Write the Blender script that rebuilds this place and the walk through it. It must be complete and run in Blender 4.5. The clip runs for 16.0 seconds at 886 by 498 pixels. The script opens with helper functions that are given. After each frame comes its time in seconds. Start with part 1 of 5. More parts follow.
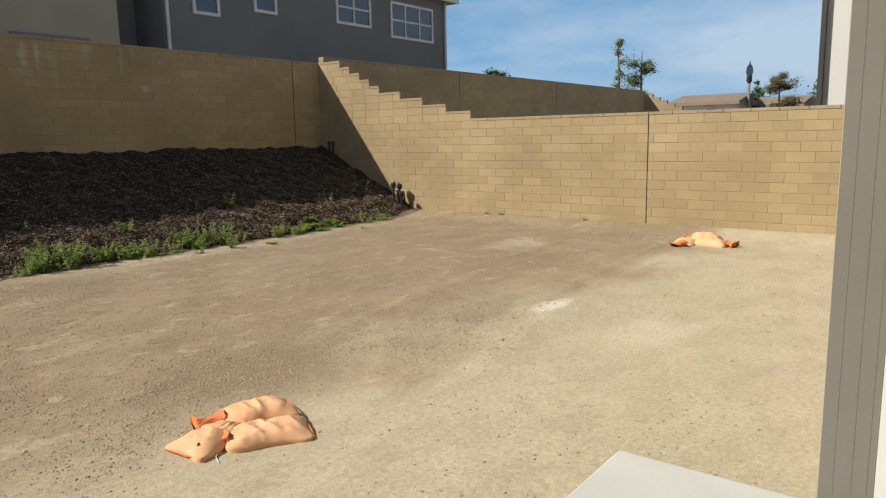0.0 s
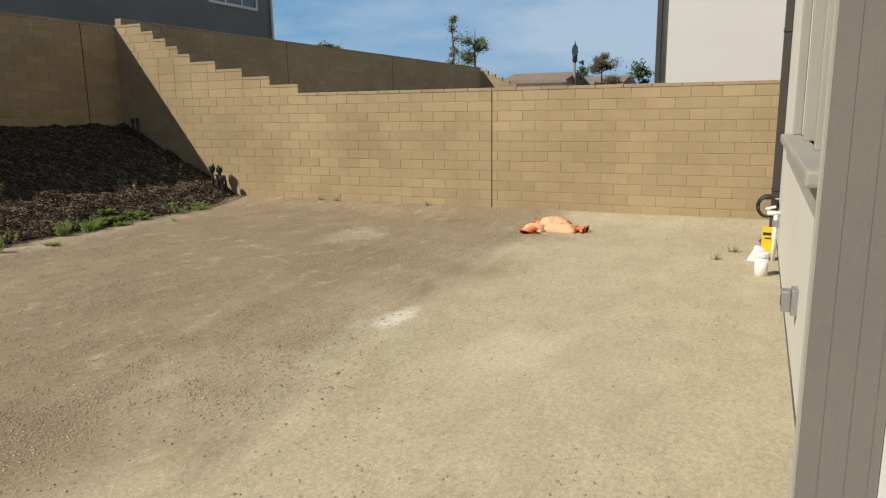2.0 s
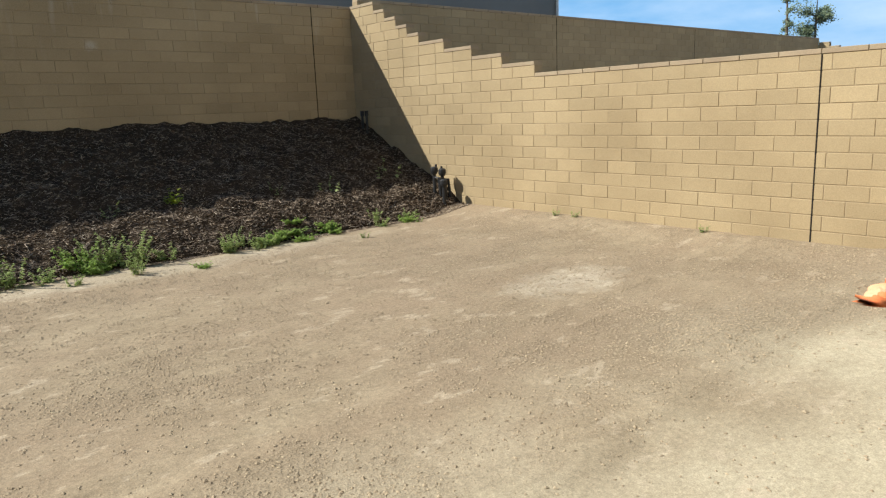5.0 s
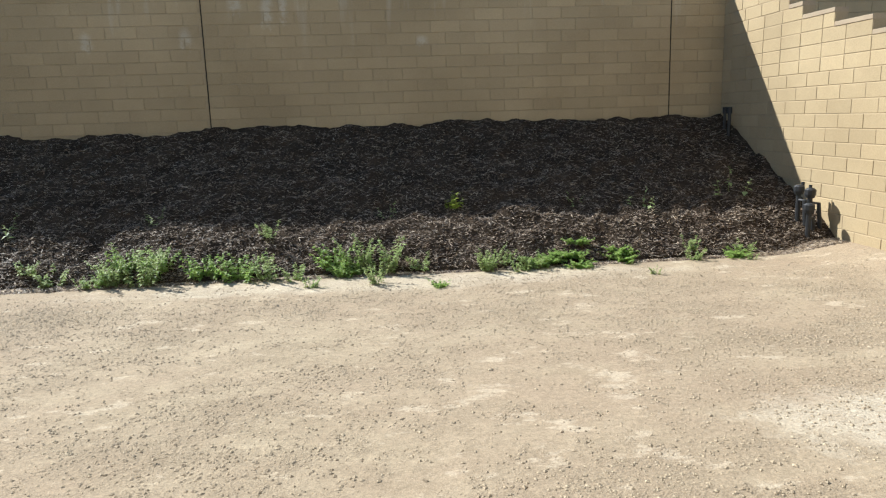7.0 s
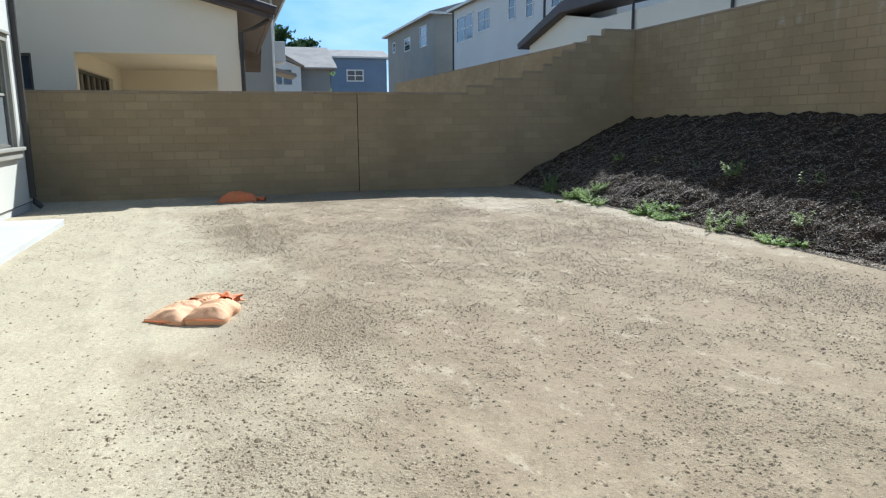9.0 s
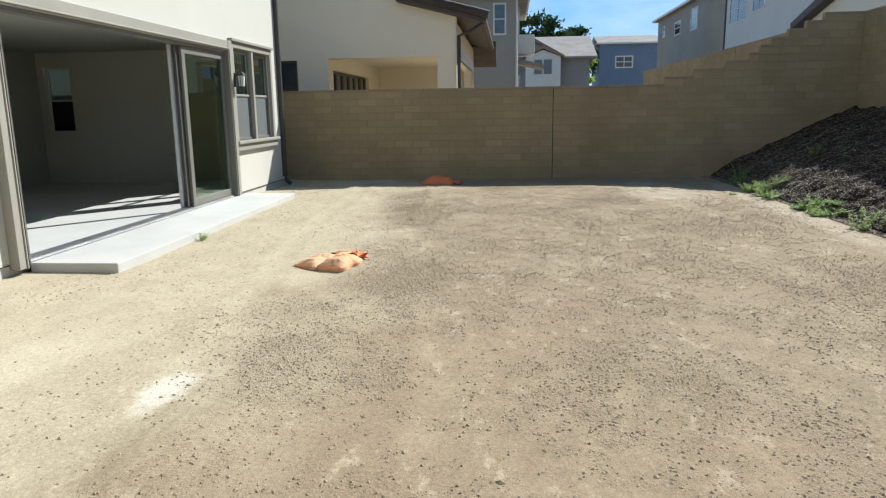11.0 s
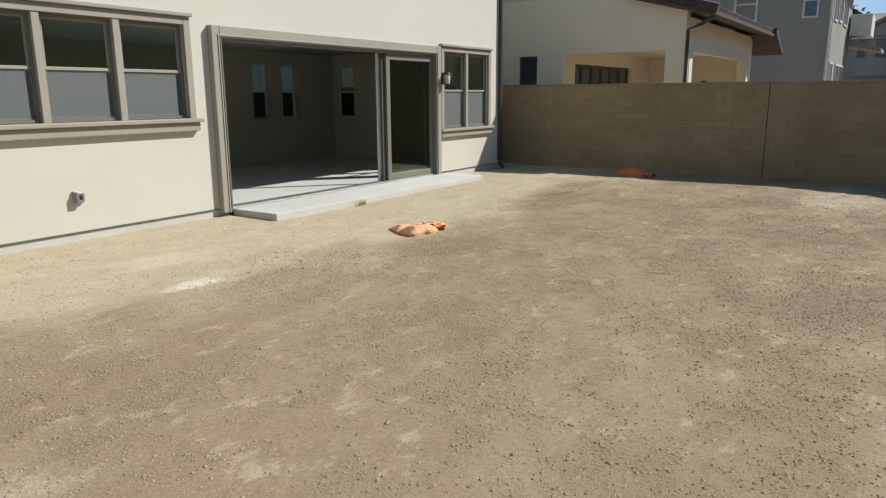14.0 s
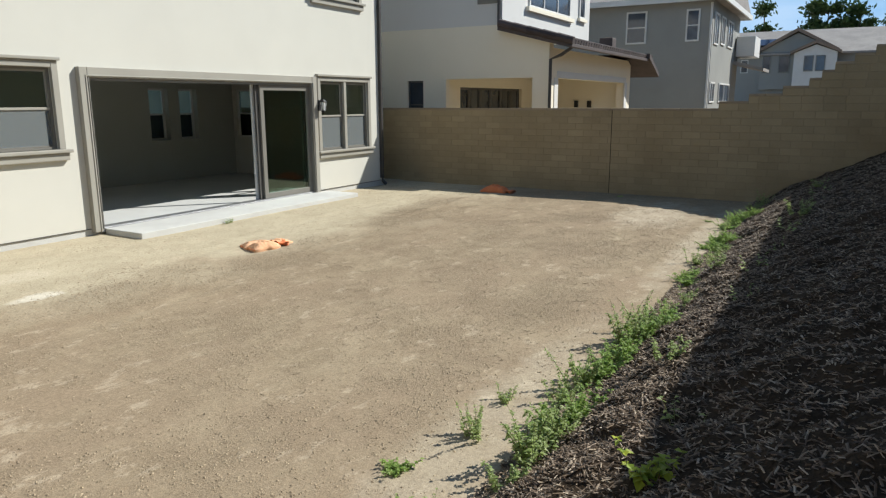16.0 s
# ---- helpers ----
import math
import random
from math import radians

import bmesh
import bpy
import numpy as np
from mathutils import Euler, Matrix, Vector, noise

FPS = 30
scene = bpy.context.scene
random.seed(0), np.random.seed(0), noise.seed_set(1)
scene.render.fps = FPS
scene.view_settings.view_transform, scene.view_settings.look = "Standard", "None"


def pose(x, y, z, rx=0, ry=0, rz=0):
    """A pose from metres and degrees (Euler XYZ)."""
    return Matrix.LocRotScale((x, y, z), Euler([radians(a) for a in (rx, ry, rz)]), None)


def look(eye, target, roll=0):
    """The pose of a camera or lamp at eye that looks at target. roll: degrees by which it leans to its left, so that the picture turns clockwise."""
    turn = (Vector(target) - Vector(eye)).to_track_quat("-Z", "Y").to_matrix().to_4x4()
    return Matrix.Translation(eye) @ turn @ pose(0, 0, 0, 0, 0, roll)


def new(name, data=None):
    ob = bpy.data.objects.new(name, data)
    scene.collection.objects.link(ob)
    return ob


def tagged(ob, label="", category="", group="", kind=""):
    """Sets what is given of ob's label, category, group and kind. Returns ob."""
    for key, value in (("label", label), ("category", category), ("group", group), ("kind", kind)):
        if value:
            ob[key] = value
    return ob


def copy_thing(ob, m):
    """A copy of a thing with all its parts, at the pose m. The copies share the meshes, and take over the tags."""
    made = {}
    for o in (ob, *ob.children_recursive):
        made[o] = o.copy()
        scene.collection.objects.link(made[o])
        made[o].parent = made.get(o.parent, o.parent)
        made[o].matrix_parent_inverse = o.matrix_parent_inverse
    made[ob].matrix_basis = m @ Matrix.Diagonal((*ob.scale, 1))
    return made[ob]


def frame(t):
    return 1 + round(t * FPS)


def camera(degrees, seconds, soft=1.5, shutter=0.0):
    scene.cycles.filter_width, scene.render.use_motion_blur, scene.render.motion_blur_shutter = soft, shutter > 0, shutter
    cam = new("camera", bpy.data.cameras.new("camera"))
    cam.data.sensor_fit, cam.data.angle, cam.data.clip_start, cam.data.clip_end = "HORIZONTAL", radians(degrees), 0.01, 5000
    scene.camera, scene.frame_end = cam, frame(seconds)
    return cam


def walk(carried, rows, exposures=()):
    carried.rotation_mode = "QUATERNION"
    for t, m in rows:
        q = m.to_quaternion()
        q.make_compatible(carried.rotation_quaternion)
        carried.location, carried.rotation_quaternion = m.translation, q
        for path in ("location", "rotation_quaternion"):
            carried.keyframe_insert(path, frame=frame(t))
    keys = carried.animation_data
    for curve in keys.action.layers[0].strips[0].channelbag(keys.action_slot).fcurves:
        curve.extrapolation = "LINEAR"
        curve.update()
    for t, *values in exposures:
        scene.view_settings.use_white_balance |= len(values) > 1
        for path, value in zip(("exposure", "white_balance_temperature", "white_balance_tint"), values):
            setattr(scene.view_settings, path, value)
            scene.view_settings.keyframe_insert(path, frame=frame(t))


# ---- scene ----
cam = camera(64.9, 16.0, 1.25)
PATH = [
    (0, (-3.149, -0.327, 1.572), (-1.582, 0.874, 1.254), -1.1),
    (0.5, (-3.118, -0.321, 1.569), (-1.573, 0.9, 1.216), -1.2),
    (0.8, (-2.961, -0.26, 1.578), (-1.345, 0.858, 1.21), -0.1),
    (1, (-2.833, -0.199, 1.583), (-1.141, 0.8, 1.214), -0.5),
    (1.5, (-2.434, 0.08, 1.546), (-0.672, 0.948, 1.169), -0.2),
    (2, (-2.09, 0.257, 1.581), (-0.303, 1.065, 1.191), -0.8),
    (2.2, (-1.954, 0.296, 1.573), (-0.169, 1.106, 1.179), -0.6),
    (2.5, (-1.754, 0.492, 1.555), (-0.009, 1.387, 1.159), -1.0),
    (3, (-1.202, 0.825, 1.498), (0.407, 1.946, 1.103), -0.6),
    (3.5, (-0.717, 1.026, 1.501), (0.768, 2.307, 1.105), -1.4),
    (3.7, (-0.493, 1.072, 1.483), (0.93, 2.426, 1.104), -2.2),
    (5.8, (2.196, 1.688, 1.515), (3.229, 3.353, 1.116), -1.0),
    (6, (2.444, 1.832, 1.524), (3.351, 3.57, 1.13), -1.1),
    (6.5, (2.907, 2.015, 1.532), (3.673, 3.819, 1.137), -0.6),
    (7, (3.398, 2.128, 1.499), (3.567, 4.086, 1.127), -1.8),
    (7.3, (3.601, 2.29, 1.47), (3.258, 4.229, 1.119), -1.6),
    (7.5, (3.733, 2.373, 1.44), (3.012, 4.208, 1.105), -1.2),
    (7.8, (3.875, 2.473, 1.398), (2.618, 3.993, 1.072), -1.0),
    (8, (4.025, 2.616, 1.404), (2.481, 3.843, 1.071), -0.8),
    (8.1, (4.068, 2.64, 1.405), (2.447, 3.763, 1.07), -0.7),
    (8.5, (4.339, 2.938, 1.356), (2.485, 3.606, 1.015), 0.0),
    (8.7, (4.518, 3.072, 1.356), (2.645, 3.68, 1.005), 0.2),
    (10.8, (6.173, 4.597, 1.477), (4.214, 4.592, 1.072), -1.9),
    (10.9, (6.212, 4.683, 1.481), (4.253, 4.623, 1.087), -0.4),
    (11, (6.256, 4.777, 1.466), (4.304, 4.588, 1.072), -0.9),
    (11.5, (6.368, 5.447, 1.581), (4.482, 4.922, 1.172), -1.0),
    (12, (6.529, 5.974, 1.6), (4.74, 5.18, 1.184), -1.0),
    (12.5, (6.529, 6.418, 1.555), (4.783, 5.534, 1.14), -1.1),
    (13, (6.546, 7.033, 1.553), (4.838, 6.08, 1.136), -0.9),
    (13.5, (6.677, 7.757, 1.658), (5.009, 6.741, 1.227), -0.6),
    (14, (6.728, 8.369, 1.677), (5.106, 7.281, 1.245), -0.3),
    (14.5, (6.818, 8.941, 1.695), (5.209, 7.832, 1.266), -0.5),
    (15, (6.856, 9.592, 1.745), (5.216, 8.528, 1.323), -0.3),
    (15.5, (6.937, 10.098, 1.95), (5.24, 9.124, 1.534), -0.1),
    (16, (7.047, 10.62, 2.086), (5.35, 9.646, 1.672), -0.2),
]
EXPOSURE = [(0, 0.2, 6900, 9), (1.0, 0.14, 6900, 9), (1.5, 0.0, 6850, 9), (2.5, 0.0, 6800, 9), (3.7, 0.28, 6600, 8), (5.8, 0.76, 6150, 7), (6.5, 0.95, 5950, 7), (7.5, 1.18, 5800, 6), (8.7, 0.82, 5600, 5), (10.8, 0.68, 5950, 6), (12.0, 0.25, 6450, 7), (14.0, 0.22, 6450, 8), (16.0, 0.42, 6200, 7)]
walk(cam, [(t, look(eye, target, roll)) for t, eye, target, roll in PATH], EXPOSURE)

# ---- light ----
SUN_DIR = Vector((-0.9, 0.76, 1.0)).normalized()
sun_data = bpy.data.lights.new("sun", "SUN")
sun_data.energy, sun_data.angle, sun_data.color = 5.0, radians(0.53), (1.0, 0.955, 0.88)
sun = new("sun", sun_data)
sun.matrix_world = look(SUN_DIR * 60, (0, 0, 0))

world = bpy.data.worlds.new("world")
scene.world = world
world.use_nodes = True
wn, wl = world.node_tree.nodes, world.node_tree.links
wn.clear()
w_out = wn.new("ShaderNodeOutputWorld")
w_bg = wn.new("ShaderNodeBackground")
sky = wn.new("ShaderNodeTexSky")
sky.sky_type, sky.sun_disc = "NISHITA", False
sky.sun_elevation = math.asin(SUN_DIR.z)
sky.sun_rotation = math.atan2(SUN_DIR.x, SUN_DIR.y)
sky.air_density, sky.dust_density, sky.ozone_density = 1.0, 0.25, 3.0
w_bg.inputs["Strength"].default_value = 0.06
w_co = wn.new("ShaderNodeTexCoord")
w_map = wn.new("ShaderNodeMapping")
w_map.inputs["Scale"].default_value = (1.0, 1.0, 3.6)
w_noise = wn.new("ShaderNodeTexNoise")
w_noise.inputs["Scale"].default_value, w_noise.inputs["Detail"].default_value = 2.3, 9
w_noise.inputs["Roughness"].default_value = 0.58
w_ramp = wn.new("ShaderNodeValToRGB")
w_ramp.color_ramp.elements[0].position, w_ramp.color_ramp.elements[1].position = 0.37, 0.62
w_ramp.color_ramp.elements[0].color = (0.0, 0.0, 0.0, 1)
w_mix = wn.new("ShaderNodeMix")
w_mix.data_type = "RGBA"
w_mix.inputs[7].default_value = (7.6, 9.6, 12.2, 1)
w_fac = wn.new("ShaderNodeMath")
w_fac.operation = "MULTIPLY"
w_sep = wn.new("ShaderNodeSeparateXYZ")
w_low = wn.new("ShaderNodeMapRange")
for i, v in enumerate((0.12, 0.5, 0.8, 0.12)):
    w_low.inputs[i + 1].default_value = v
wl.new(w_co.outputs["Generated"], w_sep.inputs[0])
wl.new(w_sep.outputs[2], w_low.inputs[0])
wl.new(w_low.outputs[0], w_fac.inputs[1])
wl.new(w_co.outputs["Generated"], w_map.inputs["Vector"])
wl.new(w_map.outputs["Vector"], w_noise.inputs["Vector"])
wl.new(w_noise.outputs["Fac"], w_ramp.inputs["Fac"])
wl.new(w_ramp.outputs["Color"], w_fac.inputs[0])
wl.new(w_fac.outputs[0], w_mix.inputs[0])
# pale blue haze low in the sky, under the thin cloud
w_haze = wn.new("ShaderNodeMix")
w_haze.data_type = "RGBA"
w_haze.inputs[7].default_value = (2.3, 6.0, 11.0, 1)
wl.new(w_low.outputs[0], w_haze.inputs[0])
wl.new(sky.outputs["Color"], w_haze.inputs[6])
wl.new(w_haze.outputs[2], w_mix.inputs[6])
wl.new(w_mix.outputs[2], w_bg.inputs["Color"])
wl.new(w_bg.outputs["Background"], w_out.inputs["Surface"])


# ---- materials ----
def nodes_of(name):
    m = bpy.data.materials.new(name)
    m.use_nodes = True
    return m, m.node_tree.nodes, m.node_tree.links, m.node_tree.nodes["Principled BSDF"]


def noise_node(n, l, scale, detail=4, rough=0.55, stretch=None):
    geo = n.new("ShaderNodeNewGeometry")
    t = n.new("ShaderNodeTexNoise")
    t.inputs["Scale"].default_value, t.inputs["Detail"].default_value = scale, detail
    t.inputs["Roughness"].default_value = rough
    if stretch:
        mp = n.new("ShaderNodeMapping")
        mp.inputs["Scale"].default_value = stretch
        l.new(geo.outputs["Position"], mp.inputs["Vector"])
        l.new(mp.outputs["Vector"], t.inputs["Vector"])
    else:
        l.new(geo.outputs["Position"], t.inputs["Vector"])
    return t.outputs["Fac"]


def math_node(n, l, op, a, b=None, c=None):
    t = n.new("ShaderNodeMath")
    t.operation = op
    for i, v in enumerate((a, b, c)):
        if v is None:
            continue
        if isinstance(v, (int, float)):
            t.inputs[i].default_value = v
        else:
            l.new(v, t.inputs[i])
    return t.outputs[0]


def span(n, l, v, a, b, lo=0.0, hi=1.0):
    t = n.new("ShaderNodeMapRange")
    for i, x in enumerate((a, b, lo, hi)):
        t.inputs[i + 1].default_value = x
    l.new(v, t.inputs[0])
    return t.outputs[0]


def blend(n, l, fac, a, b, mode="MIX"):
    t = n.new("ShaderNodeMix")
    t.data_type, t.blend_type = "RGBA", mode
    for i, v in ((0, fac), (6, a), (7, b)):
        if isinstance(v, (int, float)):
            t.inputs[i].default_value = v
        elif isinstance(v, tuple):
            t.inputs[i].default_value = (*v, 1)
        else:
            l.new(v, t.inputs[i])
    return t.outputs[2]


def bump_to(n, l, bsdf, height, strength, distance):
    b = n.new("ShaderNodeBump")
    b.inputs["Strength"].default_value, b.inputs["Distance"].default_value = strength, distance
    l.new(height, b.inputs["Height"])
    l.new(b.outputs["Normal"], bsdf.inputs["Normal"])


def surface(name, base, alt=None, rough=0.8, scale=1.2, fine=70.0, bump=0.25, dist=0.004, metal=0.0, spread=0.0, grain=0.12, spec=0.4, stretch=None):
    """A surface with two tones, a fine grain and a little relief."""
    m, n, l, p = nodes_of(name)
    alt = alt or tuple(c * 0.85 for c in base)
    big = span(n, l, noise_node(n, l, scale, 5, 0.6, stretch), 0.35, 0.65)
    fin = noise_node(n, l, fine, 3, 0.6, stretch)
    col = blend(n, l, big, base, alt)
    val = span(n, l, fin, 0.3, 0.7, 1 - grain, 1 + grain)
    if spread:
        info, geo = n.new("ShaderNodeObjectInfo"), n.new("ShaderNodeNewGeometry")
        both = math_node(n, l, "FRACT", math_node(n, l, "ADD", info.outputs["Random"], geo.outputs["Random Per Island"]))
        val = math_node(n, l, "MULTIPLY", val, span(n, l, both, 0, 1, 1 - spread, 1 + spread))
    grey = n.new("ShaderNodeCombineColor")
    for i in range(3):
        l.new(val, grey.inputs[i])
    l.new(blend(n, l, 1.0, col, grey.outputs[0], "MULTIPLY"), p.inputs["Base Color"])
    p.inputs["Roughness"].default_value, p.inputs["Metallic"].default_value = rough, metal
    p.inputs["Specular IOR Level"].default_value = spec
    l.new(span(n, l, fin, 0.2, 0.8, rough - 0.08, min(1, rough + 0.08)), p.inputs["Roughness"])
    if bump:
        bump_to(n, l, p, fin, bump, dist)
    return m


def dirt_material():
    """Graded tan soil: pale and fine by the house, brown and stony further out, with dry white patches."""
    m, n, l, p = nodes_of("graded_soil")
    geo = n.new("ShaderNodeNewGeometry")
    xyz = n.new("ShaderNodeSeparateXYZ")
    l.new(geo.outputs["Position"], xyz.inputs[0])
    warp = noise_node(n, l, 0.5, 5, 0.6)
    y = math_node(n, l, "ADD", xyz.outputs[1], span(n, l, warp, 0.2, 0.8, -1.6, 1.6))
    out = span(n, l, y, 2.3, 4.1)
    att = n.new("ShaderNodeAttribute")
    att.attribute_name = "stony"
    stony = att.outputs["Fac"]
    big = span(n, l, noise_node(n, l, 0.42, 12, 0.74, (0.7, 1.3, 1)), 0.40, 0.60)
    mid = span(n, l, noise_node(n, l, 1.6, 12, 0.8, (0.8, 1.2, 1)), 0.40, 0.60)
    fine = noise_node(n, l, 34, 5, 0.7)
    grit = noise_node(n, l, 130, 2, 0.6)
    pale = blend(n, l, mid, (0.47, 0.405, 0.285), (0.40, 0.34, 0.235))
    brown = blend(n, l, mid, (0.355, 0.283, 0.187), (0.258, 0.2, 0.129))
    brown = blend(n, l, big, brown, (0.288, 0.217, 0.143))
    col = blend(n, l, out, pale, brown)
    crumb = noise_node(n, l, 62, 4, 0.75)
    # dark flecks put the small shadows of crumbs into the soil colour
    cell = n.new("ShaderNodeTexVoronoi")
    cell.inputs["Scale"].default_value = 150
    l.new(geo.outputs["Position"], cell.inputs["Vector"])
    pick = n.new("ShaderNodeSeparateColor")
    l.new(cell.outputs["Color"], pick.inputs[0])
    few = math_node(n, l, "LESS_THAN", pick.outputs[0], span(n, l, stony, 0, 1, 0.02, 0.55))
    clod_shade = math_node(n, l, "MULTIPLY", few, span(n, l, cell.outputs["Distance"], 0.2, 0.5, 0.45, 0.0))
    col = blend(n, l, math_node(n, l, "MULTIPLY", stony, 0.4), col, (0.235, 0.178, 0.116))
    col = blend(n, l, clod_shade, col, (0.19, 0.14, 0.09))
    crust = span(n, l, math_node(n, l, "SUBTRACT", noise_node(n, l, 3.1, 8, 0.72, (0.8, 1.5, 1)), math_node(n, l, "MULTIPLY", stony, 0.06)), 0.56, 0.60, 0.0, 0.5)
    col = blend(n, l, crust, col, (0.47, 0.385, 0.275))
    light = span(n, l, noise_node(n, l, 85, 3, 0.7), 0.64, 0.72, 0.0, 0.5)
    col = blend(n, l, light, col, (0.52, 0.45, 0.34))

    def patch(cx, cy, rx, ry, amount):
        dx = math_node(n, l, "DIVIDE", math_node(n, l, "SUBTRACT", xyz.outputs[0], cx), rx)
        dy = math_node(n, l, "DIVIDE", math_node(n, l, "SUBTRACT", xyz.outputs[1], cy), ry)
        r = math_node(n, l, "ADD", math_node(n, l, "MULTIPLY", dx, dx), math_node(n, l, "MULTIPLY", dy, dy))
        r = math_node(n, l, "ADD", r, span(n, l, noise_node(n, l, 4.0, 6, 0.7), 0.25, 0.75, -0.8, 0.8))
        return span(n, l, r, 1.1, 0.1, 0.0, amount)

    for cx, cy, rx, ry, amount in ((5.9, 5.2, 0.75, 0.42, 0.4), (2.4, 1.7, 0.6, 0.35, 0.4), (-6.6, 7.6, 2.0, 0.9, 0.35), (3.4, 8.7, 3.2, 0.35, 0.24), (-4.5, 8.8, 4.0, 0.3, 0.32)):
        col = blend(n, l, patch(cx, cy, rx, ry, amount), col, (0.60, 0.53, 0.41))
    col = blend(n, l, patch(2.75, 2.86, 0.34, 0.15, 0.7), col, (0.66, 0.61, 0.51))
    val = math_node(n, l, "MULTIPLY", span(n, l, fine, 0.32, 0.68, 0.82, 1.17), span(n, l, grit, 0.3, 0.7, 0.82, 1.17))
    grey = n.new("ShaderNodeCombineColor")
    for i in range(3):
        l.new(val, grey.inputs[i])
    l.new(blend(n, l, 1.0, col, grey.outputs[0], "MULTIPLY"), p.inputs["Base Color"])
    p.inputs["Roughness"].default_value, p.inputs["Specular IOR Level"].default_value = 0.95, 0.15
    rough_here = stony
    vor = n.new("ShaderNodeTexVoronoi")
    vor.inputs["Scale"].default_value = 46
    l.new(geo.outputs["Position"], vor.inputs["Vector"])
    stones = math_node(n, l, "MULTIPLY", span(n, l, vor.outputs["Distance"], 0.05, 0.5, 1.0, 0.0), rough_here)
    relief = math_node(n, l, "ADD", math_node(n, l, "MULTIPLY", fine, span(n, l, rough_here, 0, 1, 0.22, 1.0)), math_node(n, l, "MULTIPLY", grit, 0.2))
    relief = math_node(n, l, "ADD", relief, math_node(n, l, "MULTIPLY", stones, 0.35))
    relief = math_node(n, l, "ADD", relief, math_node(n, l, "MULTIPLY", crumb, span(n, l, stony, 0, 1, 0.15, 0.9)))
    bump_to(n, l, p, relief, 0.7, 0.012)
    return m


DRIPS = ((-0.4, 2.7, 0.09, 0.24), (0.88, 2.74, 0.09, 0.28), (4.05, 2.6, 0.1, 0.14), (1.56, 3.2, 0.11, 0.26), (1.98, 3.2, 0.10, 0.5), (2.2, 3.2, 0.07, 0.4), (-3.2, 3.05, 0.12, 0.26), (-5.1, 2.98, 0.09, 0.15), (-4.74, 2.98, 0.08, 0.18))


def block_material(name, base, alt, streaks):
    """Split concrete block, each a shade of its own; on the tall wall white lime streaks run down."""
    m, n, l, p = nodes_of(name)
    big = span(n, l, noise_node(n, l, 0.7, 5, 0.6), 0.35, 0.65)
    fin = noise_node(n, l, 90, 4, 0.7)
    info, geo = n.new("ShaderNodeObjectInfo"), n.new("ShaderNodeNewGeometry")
    both = math_node(n, l, "FRACT", math_node(n, l, "ADD", info.outputs["Random"], geo.outputs["Random Per Island"]))
    col = blend(n, l, big, base, alt)
    col = blend(n, l, span(n, l, both, 0.8, 1.0, 0, 0.10), col, tuple(min(1, c * 1.22) for c in base))
    if streaks:
        xyz = n.new("ShaderNodeSeparateXYZ")
        l.new(geo.outputs["Position"], xyz.inputs[0])
        rag = span(n, l, noise_node(n, l, 14, 4, 0.7), 0.3, 0.7, -0.5, 0.5)
        faint = span(n, l, noise_node(n, l, 1.0, 3, 0.6, (4.2, 0.2, 0.55)), 0.58, 0.72, 0, 0.3)
        s = math_node(n, l, "MULTIPLY", faint, span(n, l, xyz.outputs[2], 2.2, 3.1))
        for cx, top, w, h in DRIPS:
            dx = math_node(n, l, "ABSOLUTE", math_node(n, l, "DIVIDE", math_node(n, l, "SUBTRACT", xyz.outputs[0], cx), w))
            dz = math_node(n, l, "DIVIDE", math_node(n, l, "SUBTRACT", top, xyz.outputs[2]), h)
            run = math_node(n, l, "MULTIPLY", span(n, l, math_node(n, l, "ADD", dz, math_node(n, l, "MULTIPLY", rag, 0.3)), -0.2, 0.2), span(n, l, math_node(n, l, "ADD", dz, rag), 0.5, 1.0, 1, 0))
            here = math_node(n, l, "MULTIPLY", run, span(n, l, math_node(n, l, "ADD", dx, math_node(n, l, "MULTIPLY", rag, 0.6)), 0.3, 1.0, 0.3, 0))
            s = math_node(n, l, "MAXIMUM", s, here)
        col = blend(n, l, s, col, (0.6, 0.57, 0.5))
    val = math_node(n, l, "MULTIPLY", span(n, l, fin, 0.3, 0.7, 0.86, 1.14), span(n, l, both, 0, 1, 0.93, 1.06))
    grey = n.new("ShaderNodeCombineColor")
    for i in range(3):
        l.new(val, grey.inputs[i])
    l.new(blend(n, l, 1.0, col, grey.outputs[0], "MULTIPLY"), p.inputs["Base Color"])
    p.inputs["Roughness"].default_value, p.inputs["Specular IOR Level"].default_value = 0.92, 0.2
    bump_to(n, l, p, fin, 0.45, 0.004)
    return m


def glass_material(name, tint, gloss=1.0):
    m, n, l, p = nodes_of(name)
    n.remove(p)
    clear, shiny, mixer, edge = n.new("ShaderNodeBsdfTransparent"), n.new("ShaderNodeBsdfGlossy"), n.new("ShaderNodeMixShader"), n.new("ShaderNodeLayerWeight")
    clear.inputs["Color"].default_value = (*tint, 1)
    shiny.inputs["Roughness"].default_value = 0.02
    shiny.inputs["Color"].default_value = (0.86, 0.97, 0.90, 1)
    rim = math_node(n, l, "POWER", edge.outputs["Facing"], 4.0)
    l.new(math_node(n, l, "MULTIPLY", math_node(n, l, "ADD", math_node(n, l, "MULTIPLY", rim, 0.5), 0.04), gloss), mixer.inputs[0])
    l.new(clear.outputs[0], mixer.inputs[1])
    l.new(shiny.outputs[0], mixer.inputs[2])
    l.new(mixer.outputs[0], n["Material Output"].inputs["Surface"])
    return m


